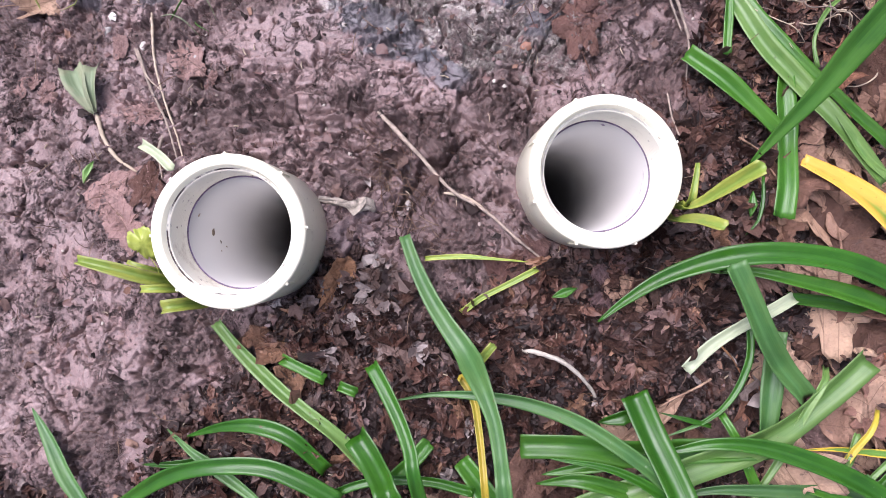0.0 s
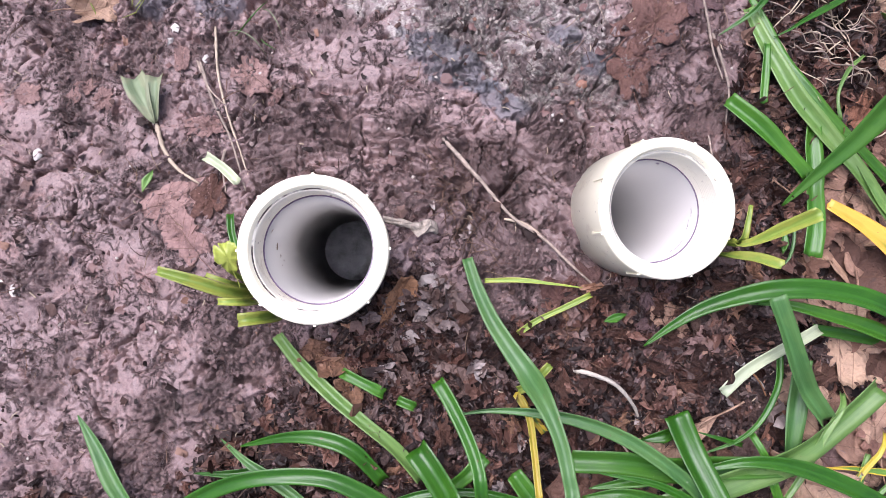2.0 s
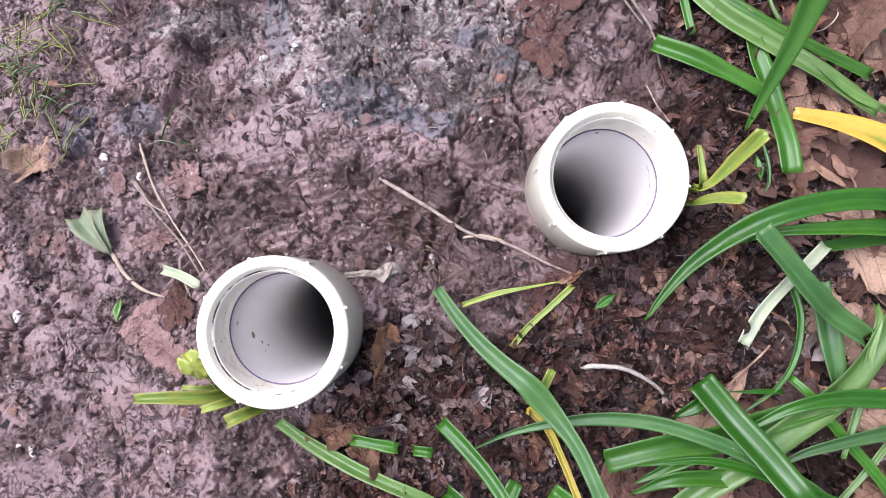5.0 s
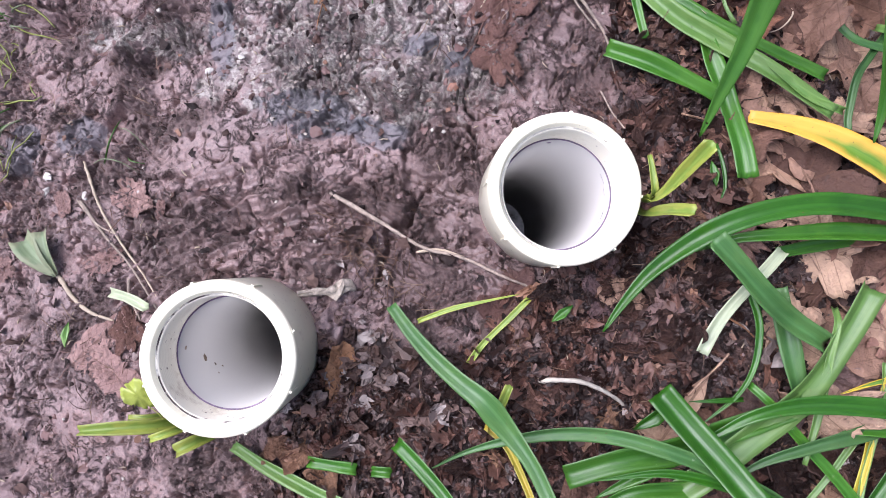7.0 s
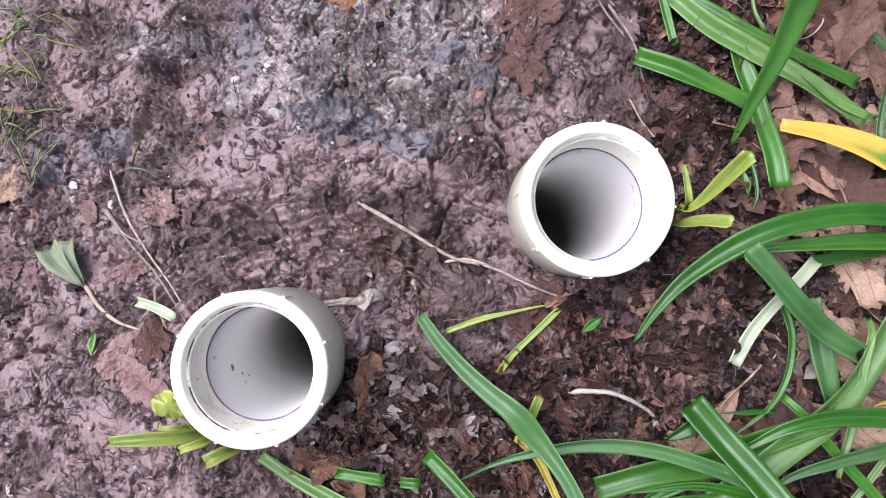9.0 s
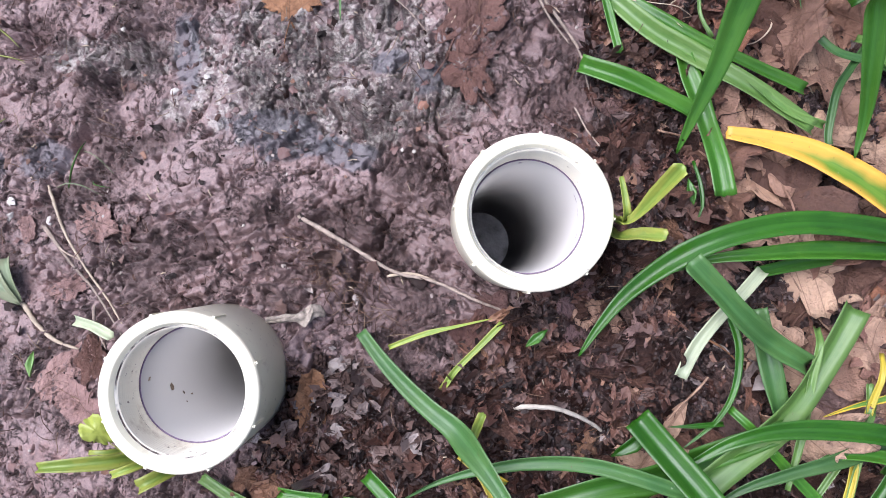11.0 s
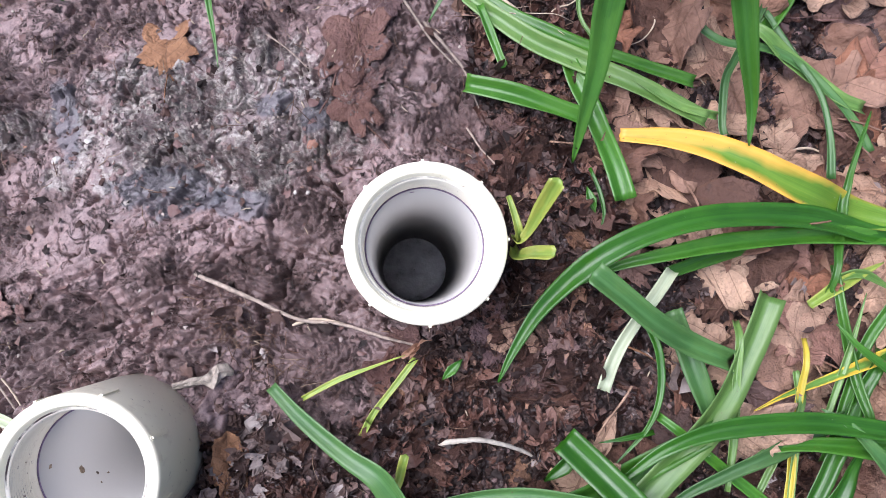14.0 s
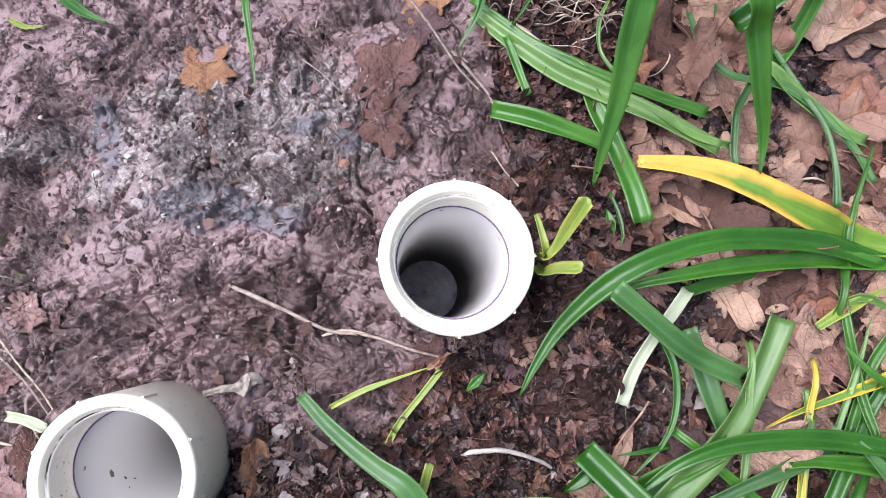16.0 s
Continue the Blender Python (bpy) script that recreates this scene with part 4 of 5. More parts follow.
for k, row in enumerate([
    ("mid", 23.5, "cr", [(3.8, -8.3, -0.5), (8.8, -8.4, -0.3), (14.2, -9.1, -1.2), (19.0, -9.0, -2.6)]),
    ("deep", 25.8, "cr", [(14.5, -3.7, -1.8), (15.8, -7.1, -1.0), (17.0, -10.4, 0.4), (17.9, -13.2, 1.8), (19.0, -16.2, 2.1)]),
    ("blue", 13.3, "pr", [(-8.1, -4.3, -1.7), (-4.7, -3.7, -0.5), (-0.2, -3.7, 0.4), (4.4, -4.4, 0.7), (9.3, -6.2, 0.6), (13.8, -9.1, 0.4), (17.3, -12.0, -0.5), (20.5, -15.0, -1.8), (22.8, -17.7, -3.0)]),
    ("blue", (11, 14, 17, 23, 14, 13, 17, 24, 26, 26, 24), "cr", [(-7.2, 11.5, 0.9), (-6.1, 8.5, 0.8), (-4.6, 5.4, 0.8), (-3.0, 2.8, 1.5), (-1.3, 0.4, 2.1), (0.1, -2.4, 4.6), (1.2, -5.5, 6.1), (1.7, -8.5, 7.5), (2.0, -11.7, 7.9)]),
    ("yellow", 7.4, "cr", [(-1.9, -1.9, -0.3), (-0.6, -4.1, -0.1), (-0.1, -7.1, -0.2), (0.2, -10.2, 0.2), (0.4, -12.6, 0.3)]),
    ("ygreen", 7.6, "cc", [(-1.5, -2.3, -0.8), (-0.3, -4.0, -1.1), (1.3, -5.8, -1.6)]),
]):
    strap_leaf(*row, 210 + k)
for k, row in enumerate([
    ("lime", 8.7, "cc", [(-1.7, -1.6, -0.6), (-0.4, -1.0, -0.1), (1.4, 1.0, 0.7)]),
    ("deep", 13.1, "cr", [(-9.9, -0.8, 2.9), (-8.6, -2.8, 3.6), (-7.1, -5.7, 4.1), (-6.1, -8.4, 4.6), (-5.7, -10.7, 4.7)]),
    ("deep", 23.9, "cr", [(-11.7, -7.5, -0.3), (-10.3, -9.2, 0.4), (-8.8, -11.3, 2.0), (-7.9, -13.0, 2.7)]),
    ("deep", 15.1, "pc", [(-30.1, -8.2, -4.4), (-25.4, -7.0, -2.1), (-21.3, -6.8, -0.7), (-18.0, -7.9, -1.1), (-15.0, -11.0, -3.1)]),
    ("deep", 16.6, "rc", [(-37.2, -15.2, -5.9), (-31.4, -12.0, -2.6), (-26.2, -10.6, -0.8), (-21.0, -10.5, -0.4), (-17.3, -11.8, -0.8), (-13.6, -13.9, -1.7)]),
    ("blue", 12.5, "pr", [(-32.1, -7.5, -4.3), (-29.2, -9.7, -3.9), (-26.1, -11.4, -3.6), (-23.1, -13.3, -3.5), (-21.2, -14.7, -3.2)]),
]):
    strap_leaf(*row, 220 + k)
for k, row in enumerate([
    ("blue", 19.0, "pr", [(-47.9, -5.6, -6.0), (-45.2, -9.0, -5.6), (-43.1, -12.3, -5.5), (-41.1, -15.2, -5.7)]),
    ("pale", 13.5, "cc", [(-26.3, 3.4, -1.4), (-23.6, 0.2, -1.7), (-20.2, -2.9, -1.9), (-17.0, -5.4, -2.2), (-14.1, -7.6, -2.3), (-11.1, -10.7, -2.5)]),
    ("mid", 11.2, "cc", [(-19.6, -0.3, -1.7), (-17.0, -1.5, -1.5), (-15.2, -2.4, -1.8)]),
    ("mid", 10.0, "cc", [(-13.8, -2.9, -1.8), (-12.0, -3.6, -1.8)]),
    ("lime", 5.0, "cp", [(-5.3, 9.4, 0.1), (-1.5, 9.5, 0.3), (1.8, 9.2, 0.1), (4.9, 8.9, -0.2)]),
    ("lime", 6.0, "cc", [(5.6, 8.2, 0.1), (2.9, 6.8, 0.0), (0.1, 5.4, -0.2), (-1.7, 4.1, -0.6)]),
]):
    strap_leaf(*row, 230 + k)
for k, row in enumerate([
    ("deep", 9.2, "rc", [(-16.2, -14.0, -3.3), (-10.9, -12.0, -1.7), (-5.4, -11.7, -1.0), (-0.6, -12.8, -1.3)]),
    ("mid", 23.9, "rr", [(-1.9, -10.0, -2.2), (-0.0, -12.4, -2.2), (1.6, -14.7, -2.2)]),
    ("mid", 14.4, "cr", [(-4.9, -8.2, -2.6), (-6.6, -10.1, -2.7), (-8.9, -12.1, -3.0)]),
    ("deep", 8.1, "pc", [(-34.8, -11.1, -5.2), (-30.5, -10.9, -4.3), (-27.4, -10.3, -3.9)]),
    ("mid", 19.4, "cc", [(21.0, 30.0, 0.3), (24.1, 27.3, 0.5), (26.7, 24.8, 0.1), (29.7, 21.7, -0.6)]),
    ("mid", 25.7, "pr", [(26.6, 18.5, -0.4), (28.6, 20.9, 2.1), (30.8, 23.5, 5.3), (32.7, 26.3, 8.6), (34.5, 28.7, 11.7), (36.0, 30.9, 13.5)]),
]):
    strap_leaf(*row, 240 + k)
for k, row in enumerate([
    ("pale", 20.1, "rc", [(24.2, 41.5, -1.2), (26.1, 36.7, -1.0), (28.8, 31.6, -0.8), (32.0, 27.5, -1.0), (35.2, 23.4, -1.8), (37.6, 20.3, -2.5), (40.3, 16.8, -3.3)]),
    ("mid", 13.1, "rc", [(24.6, 43.0, -1.4), (27.7, 36.0, -0.8), (31.2, 31.0, -0.9), (34.6, 27.3, -1.5), (38.2, 23.9, -2.3), (41.3, 21.0, -3.3)]),
    ("pale", 8.1, "cc", [(35.2, 24.9, -1.4), (36.9, 21.8, -1.7), (38.8, 19.1, -2.4), (41.6, 17.0, -3.3)]),
    ("mid", 19.6, "rc", [(31.5, 30.1, -1.8), (31.0, 26.6, -1.5), (30.8, 22.5, -1.3), (30.1, 17.8, -1.4), (29.2, 13.1, -1.7)]),
    ("mid", 8.8, "cc", [(25.8, 37.0, -0.1), (25.4, 33.2, -0.1), (25.1, 30.0, -0.2)]),
    ("deep", 10.8, "rp", [(26.2, 42.7, 0.4), (24.2, 40.4, 0.4), (20.6, 37.9, -0.5)]),
]):
    strap_leaf(*row, 250 + k)
for k, row in enumerate([
    ("deep", 8.4, "rp", [(30.6, 40.1, -0.0), (28.3, 38.6, 0.0), (26.8, 37.9, -0.3)]),
    ("mid", 22.9, "pr", [(41.8, 12.7, -0.5), (43.0, 15.7, 1.4), (43.3, 19.4, 5.0), (43.7, 23.1, 8.1), (43.5, 25.9, 11.1)]),
    ("blue", 9.1, "rc", [(45.5, 32.3, -4.3), (44.7, 28.7, -3.7), (45.9, 24.2, -3.4), (50.4, 20.9, -4.1), (52.8, 17.5, -4.9), (53.9, 14.4, -5.4), (54.8, 10.8, -6.2), (55.0, 7.7, -6.9)]),
    ("blue", 7.7, "rc", [(52.4, 17.9, -4.8), (52.6, 14.7, -5.0), (51.6, 11.2, -5.4), (49.5, 7.0, -6.1)]),
    ("pale", 14.5, "rc", [(53.3, 16.2, -5.4), (54.6, 13.6, -5.8), (56.6, 11.9, -6.7)]),
    ("blue", 7.7, "rc", [(46.8, 21.8, -3.6), (44.3, 20.1, -3.1), (42.8, 18.1, -3.5), (41.5, 15.8, -4.0), (41.4, 14.8, -4.3)]),
]):
    strap_leaf(*row, 260 + k)
for k, row in enumerate([
    ("deep", 24.7, "rc", [(54.7, 29.1, -0.1), (51.2, 28.5, -0.4), (48.4, 28.4, -1.9)]),
    ("mid", 17.2, "rc", [(60.1, 29.1, -4.2), (56.2, 26.3, -4.0), (53.2, 24.3, -4.4), (50.8, 23.2, -4.9)]),
    ("deep", 9.9, "rp", [(49.8, 33.6, -3.2), (48.4, 31.4, -3.5), (47.9, 30.7, -3.8)]),
    ("mid", 9.6, "rp", [(2.7, 53.0, 1.6), (1.6, 49.1, 1.5), (0.7, 45.8, 1.1), (-0.3, 42.6, 0.8)]),
    ("deep", 14.1, "rp", [(-17.6, 66.3, -1.9), (-15.3, 61.7, -1.1), (-13.1, 59.0, -1.0)]),
    ("lime", 6.5, "rp", [(-24.2, 66.1, -2.7), (-22.2, 63.6, -2.3), (-20.2, 63.0, -2.4)]),
]):
    strap_leaf(*row, 270 + k)
for k, row in enumerate([
    ("pale", 4.8, "rc", [(38.3, 37.1, -2.2), (35.9, 34.9, -1.6), (34.4, 31.8, -1.7), (34.7, 29.0, -2.3)]),
    ("deep", 4.5, "rp", [(27.8, 17.3, -1.5), (27.5, 15.1, -1.2), (26.9, 12.8, -1.2), (25.8, 11.5, -1.6)]),
    ("mid", 9.4, "cr", [(44.8, -0.5, -4.6), (43.4, -4.0, -4.6), (42.4, -7.7, -5.3)]),
]):
    strap_leaf(*row, 280 + k)
for k, row in enumerate([
    ("pale", 7.1, "pc", [(46.3, -4.1, -4.4), (41.2, -9.0, -4.7), (36.9, -13.1, -5.3)]),
    ("mid", 15.2, "pr", [(41.9, -5.3, -3.9), (42.7, -8.2, -4.0), (44.6, -11.6, -5.2)]),
    ("pale", 6.5, "cr", [(36.6, -7.5, -4.4), (35.4, -10.4, -4.7), (33.1, -13.9, -5.0)]),
    ("ygreen", 12.0, "pr", [(31.3, -9.0, -4.7), (34.3, -9.0, -4.5), (37.9, -9.4, -4.9), (44.3, -10.0, -5.9)]),
    ("blue", 20.7, "pr", [(36.4, -11.1, -2.9), (37.7, -13.3, -2.5), (39.1, -18.0, -3.4)]),
    ("mid", 18.0, "pr", [(27.1, -13.9, -4.8), (30.1, -12.6, -3.9), (34.2, -13.6, -3.8), (40.8, -17.4, -4.9)]),
]):
    strap_leaf(*row, 290 + k)
for k, row in enumerate([
    ("pale", 8.0, "rr", [(29.2, -8.8, -4.1), (27.6, -11.5, -4.4), (25.7, -14.2, -4.7)]),
    ("yellow", 7.5, "rr", [(34.0, -12.4, -5.4), (32.7, -14.3, -5.4), (31.0, -16.7, -5.6)]),
    ("deep", 14.9, "rr", [(37.7, -14.6, -5.3), (35.5, -16.1, -5.2), (33.4, -17.7, -5.3)]),
    ("deep", 27.8, "pr", [(40.1, -16.1, -6.2), (37.4, -17.3, -5.7), (34.7, -19.1, -5.5)]),
    ("deep", 7.0, "cp", [(25.8, 3.6, -1.8), (25.7, -0.3, -2.5), (24.2, -3.8, -3.2), (21.7, -6.1, -3.5), (17.4, -7.9, -3.4)]),
    ("deep", 4.8, "cp", [(22.1, -6.7, -3.7), (19.4, -6.0, -3.1), (17.1, -5.4, -3.2)]),
]):
    strap_leaf(*row, 300 + k)
for k, row in enumerate([
    ("mid", 15.7, "cp", [(15.0, -13.2, -1.0), (9.4, -11.6, 0.0), (5.3, -12.2, -1.3)]),
    ("mid", 13.8, "pc", [(5.8, -11.2, -1.1), (11.1, -10.1, -0.6), (14.6, -9.7, -1.3)]),
    ("deep", 12.5, "pr", [(6.3, -9.4, 0.2), (12.4, -10.5, 0.1), (17.5, -13.3, -0.6), (22.2, -16.9, -2.3)]),
    ("deep", 13.6, "pr", [(11.3, -6.4, -2.5), (13.4, -5.8, -2.0), (14.9, -5.4, -2.4)]),
    ("pale", 6.6, "rr", [(29.7, -14.7, -5.1), (26.8, -16.8, -5.2), (24.2, -18.4, -5.4)]),
    ("blue", 16.1, "pr", [(17.8, -13.8, -3.3), (21.7, -12.7, -2.9), (26.1, -12.6, -2.9), (31.7, -12.9, -3.6)]),
]):
    strap_leaf(*row, 310 + k)
for k, row in enumerate([
    ("mid", 10.9, "rr", [(26.9, -13.5, -4.2), (28.4, -16.6, -4.9), (29.4, -19.1, -5.5)]),
    ("lime", 12.4, "rp", [(40.9, -2.8, -5.4), (44.8, -2.4, -5.2), (49.5, -2.3, -5.8)]),
    ("pale", 9.0, "rp", [(44.1, -1.7, -5.4), (46.8, -2.3, -5.3), (49.2, -5.3, -6.1)]),
    ("mid", 11.2, "rr", [(41.9, -10.4, -6.6), (44.6, -8.1, -6.1), (48.9, -5.7, -6.1)]),
]):
    strap_leaf(*row, 320 + k)
for k, row in enumerate([
    ("deep", 8.0, "cr", [(-31.8, 15.6, 0.2), (-31.5, 13.6, 0.4), (-30.6, 11.4, 0.6)]),
    ("white", 10.0, "cc", [(-35.0, 21.8, -0.7), (-33.0, 20.5, -0.3), (-31.2, 18.8, 0.0)]),
]):
    strap_leaf(*row, 330 + k)

# ---- fallen leaves ----
SHAPES = [fallen_mesh(300 + k, (5, 7, 5, 6, 4)[k % 5], (0.50, 0.45, 0.38, 0.25, 0.15)[k % 5], (1.0, 0.62, 0.9, 0.75, 0.55)[k % 5], (0.35, 0.6, 0.5, 0.9, 0.7)[k % 5], DRY) for k in range(15)]
MOULDY = [fallen_mesh(320 + k, (5, 7, 4)[k % 3], (0.45, 0.4, 0.2)[k % 3], (0.9, 0.65, 0.6)[k % 3], (0.5, 0.9, 0.7)[k % 3], DARK) for k in range(8)]
FLAT = [fallen_mesh(340 + k, (5, 6, 7)[k % 3], (0.45, 0.4, 0.35)[k % 3], (0.9, 0.7, 0.6)[k % 3], 0.22, WET) for k in range(6)]
ORANGE = [fallen_mesh(350, 5, 0.45, 1.0, 0.3, RUST), fallen_mesh(351, 7, 0.35, 0.8, 0.4, RUST), fallen_mesh(352, 4, 0.12, 0.5, 0.6, RUST)]
PRESSED = [fallen_mesh(370 + k, (5, 6, 4)[k], 0.25, (0.9, 0.7, 0.6)[k], 0.08, PINK) for k in range(3)]
rl = random.Random(11)


def shy(x, y, far):
    """Near the blanched leaf, which lies on top of the litter."""
    f = min(max(((x - 0.195) * 0.105 + (y + 0.014) * 0.069) / 0.0158, 0), 1)
    return math.hypot(x - 0.195 - 0.105 * f, y + 0.014 - 0.069 * f) < far


placed = []
tries = 0
while len(placed) < 240 and tries < 9000:
    tries += 1
    x, y = rl.uniform(-0.12, 0.74), rl.uniform(-0.30, 0.58)
    if rl.random() > float(leaf_bed(x, y)) or any(math.hypot(x - a, y - b) < 0.022 for a, b in placed):
        continue
    if any(math.hypot(x - px, y - py) < 0.10 for px, py, top in PIPES):
        continue
    if shy(x, y, 0.038):
        continue
    placed.append((x, y))
    size = rl.uniform(0.05, 0.125)
    dim = x < 0.33 and y < 0.16 and rl.random() < 0.55
    lay_leaf(MOULDY[rl.randrange(8)] if dim else SHAPES[rl.randrange(15)], x, y, size * (0.75 if dim else 1), rl.uniform(0, 360), (rl.gauss(0, 14), rl.gauss(0, 14)), "dark mouldering leaf lying in the litter" if dim else "dry brown lobed leaf lying in the litter", rl.uniform(0.002, 0.009))
for x, y, size, turn, label in (
    (0.135, 0.395, 0.105, 40, "large reddish wet leaf pressed into the mud"), (0.103, 0.335, 0.075, 100, "torn reddish wet leaf pressed into the mud"),
    (0.118, 0.345, 0.06, 200, "torn reddish wet leaf pressed into the mud"), (-0.394, 0.170, 0.065, 20, "pinkish-brown flat leaf stuck to the mud"),
    (-0.372, 0.138, 0.07, 130, "pinkish-brown flat leaf stuck to the mud"), (-0.345, 0.175, 0.06, 250, "crumpled brown leaf stuck to the mud"),
    (-0.217, -0.037, 0.06, 10, "reddish wet leaf pressed into the mud"), (-0.255, -0.075, 0.035, 70, "small wet leaf pressed into the mud"),
    (0.030, 0.078, 0.070, 30, "flat brown wet leaf stuck to the mud"), (0.055, 0.095, 0.05, 300, "flat brown wet leaf stuck to the mud"),
    (-0.105, 0.020, 0.05, 80, "torn wet leaf among the debris"), (-0.14, 0.035, 0.055, 190, "torn wet leaf among the debris"),
    (0.185, 0.43, 0.075, 15, "reddish wet leaf pressed into the mud"), (0.205, 0.185, 0.07, 140, "dark purplish wet leaf beside the pipe"),
    (0.199, 0.205, 0.085, 300, "dark purplish wet leaf beside the pipe"), (0.131, 0.073, 0.065, 70, "crumpled brown wet leaf below the pipe"), (0.145, 0.05, 0.05, 10, "crumpled brown wet leaf below the pipe"),
    (0.235, 0.25, 0.05, 60, "dark wet leaf among the debris"), (0.14, 0.02, 0.055, 45, "dark wet leaf among the debris"),
):
    drape_leaf(PRESSED[int(turn) % 3] if label[0] == "p" else FLAT[int(turn) % 6], x, y, size, turn, label, 0.0026)
for k, (x, y, size) in enumerate(((-0.571, 0.297, 0.035), (-0.504, 0.300, 0.035), (-0.391, 0.334, 0.035), (-0.309, 0.313, 0.050), (-0.359, 0.257, 0.045), (-0.283, 0.289, 0.025), (-0.479, 0.289, 0.030), (-0.391, 0.157, 0.060), (-0.367, 0.178, 0.060))):
    drape_leaf(PRESSED[k % 3], x, y, size, 47 * k, "pinkish torn leaf trodden into the mud", 0.0018)
lay_leaf(ORANGE[0], -0.046, 0.477, 0.072, 70, (3, 4), "orange-brown maple leaf lying on the mud", 0.001, "orange leaves on the mud")
lay_leaf(ORANGE[1], 0.205, 0.455, 0.08, 200, (4, 6), "orange-brown lobed leaf lying on the mud", 0.001, "orange leaves on the mud")
lay_leaf(ORANGE[2], -0.142, 0.072, 0.075, 62, (28, -20), "orange-brown leaf leaning on the pipe", 0.004, "orange leaves on the mud")
lay_leaf(SHAPES[3], -0.492, 0.402, 0.07, 20, (12, 18), "curled brown leaf lying on the mud", 0.002, "curled leaves on the mud")
lay_leaf(SHAPES[1], 0.180, 0.038, 0.060, 35, (4, -6), "tan oak leaf lying on dark debris", 0.003)
lay_leaf(SHAPES[6], 0.268, -0.045, 0.065, 80, (5, 3), "tan oak leaf lying on dark debris", 0.003)
lay_leaf(SHAPES[2], 0.384, -0.034, 0.095, 100, (3, 3), "broad tan leaf with dark veins in the litter", 0.006)
lay_leaf(SHAPES[5], 0.452, 0.228, 0.10, 30, (4, 2), "broad tan leaf in the litter", 0.006)
lay_leaf(SHAPES[10], 0.301, 0.144, 0.07, 10, (4, 6), "broad tan leaf in the litter", 0.004)
lay_leaf(SHAPES[7], 0.146, 0.063, 0.06, 60, (10, 6), "tan curled leaf on dark debris", 0.003)

CRUMPLED = [fallen_mesh(360 + k, (4, 5, 6)[k % 3], (0.3, 0.45, 0.2)[k % 3], (0.6, 0.9, 0.45)[k % 3], (0.9, 1.3, 1.1, 0.7)[k % 4], DARK) for k in range(10)]
spots, tries = [], 0
while len(spots) < 120 and tries < 9000:
    tries += 1
    x, y = rl.uniform(-0.26, 0.42), rl.uniform(-0.20, 0.34)
    if rl.random() > float(debris(x, y)) * (1 - 0.6 * float(leaf_bed(x, y))) or any(math.hypot(x - a, y - b) < 0.024 for a, b in spots):
        continue
    if any(math.hypot(x - px, y - py) < 0.085 for px, py in MOUTHS):
        continue
    if shy(x, y, 0.018):
        continue
    spots.append((x, y))
    lay_leaf(CRUMPLED[rl.randrange(10)], x, y, rl.uniform(0.026, 0.058), rl.uniform(0, 360), (rl.gauss(0, 20), rl.gauss(0, 20)), "small crumpled rotting leaf in dark debris", rl.uniform(0, 0.003), "rotting leaves in the debris")

# ---- twigs, stems and roots ----
twig("twig", 1.5, [(-35.6, 37.1), (-34.8, 31.7), (-33.5, 27.2), (-31.7, 22.8), (-30.4, 19.7)], STRAW, "thin pale dry twig lying on the mud", 1, 0.004)
twig("twig", 2.1, [(-10.0, 24.3), (-5.7, 19.5), (-2.6, 16.0), (0.7, 14.0), (4.0, 11.0), (6.2, 9.3)], TWIG, "long grey-brown twig lying between the pipes", 2, 0.006)
twig("twig", 1.5, [(-3.4, 15.8), (-1.5, 15.5), (0.2, 14.5), (3.0, 12.0)], STRAW, "thin straw-coloured dry stem on the mud", 3, 0.004)
twig("root", 6.0, [(-10.3, 14.2), (-11.2, 14.7), (-12.2, 14.4), (-14.0, 15.1), (-16.0, 15.5)], GNARL, "gnarled whitish root stub beside the pipe", 4, 0.004, "root")
twig("bleached_stem", 2.5, [(4.2, 0.5), (6.1, 0.1), (8.3, -0.9), (10.3, -2.7), (11.5, -4.3)], WHITE_STEM, "bleached white curved stem on dark debris", 5, 0.020, "stem")
twig("twig", 1.8, [(20.3, 38.6), (21.1, 34.5), (21.6, 31.4), (21.1, 26.7)], TWIG, "thin brown twig on the mud", 6, 0.003)
twig("twig", 1.8, [(18.8, 47.4), (19.5, 41.3), (20.0, 36.4), (20.9, 32.7)], TWIG, "thin brown twig on the mud", 7, 0.003)
twig("twig", 1.7, [(-33.3, 23.2), (-33.3, 21.0), (-32.6, 18.0)], TWIG, "short grey twig beside the pipe", 8, 0.006)
twig("stalk", 3.4, [(27.6, 39.2), (29.0, 35.8), (30.4, 33.0)], STRAW, "thick tan dry stalk with a dark end", 9, 0.01, "stalk")
twig("twig", 1.2, [(-37.5, 33.3), (-35.7, 29.9), (-33.6, 27.8)], TWIG, "thin grey twig on the mud", 10, 0.002)
twig("twig", 0.9, [(5.2, 44.8), (6.7, 41.8), (7.8, 38.7)], TWIG, "hair-thin twig on the mud", 11, 0.002)
twig("twig", 1.1, [(19.3, 26.4), (19.7, 23.3), (20.8, 19.6)], TWIG, "thin twig on dark debris", 12, 0.003)
twig("rootlet", 1.0, [(41.9, 31.7), (41.8, 29.1), (39.6, 27.7), (37.1, 28.1)], STRAW, "looped pale rootlet on the leaves", 13, 0.01, "root")
twig("rootlet", 1.1, [(9.4, -6.5), (11.1, -8.9), (14.9, -12.0), (18.2, -14.4)], STRAW, "pale string of root across the leaves", 14, 0.03, "root")
twig("twig", 1.1, [(23.1, 1.6), (25.1, -0.6), (26.8, -3.4)], RUST, "orange thin leaf stalk in the litter", 15, 0.004)
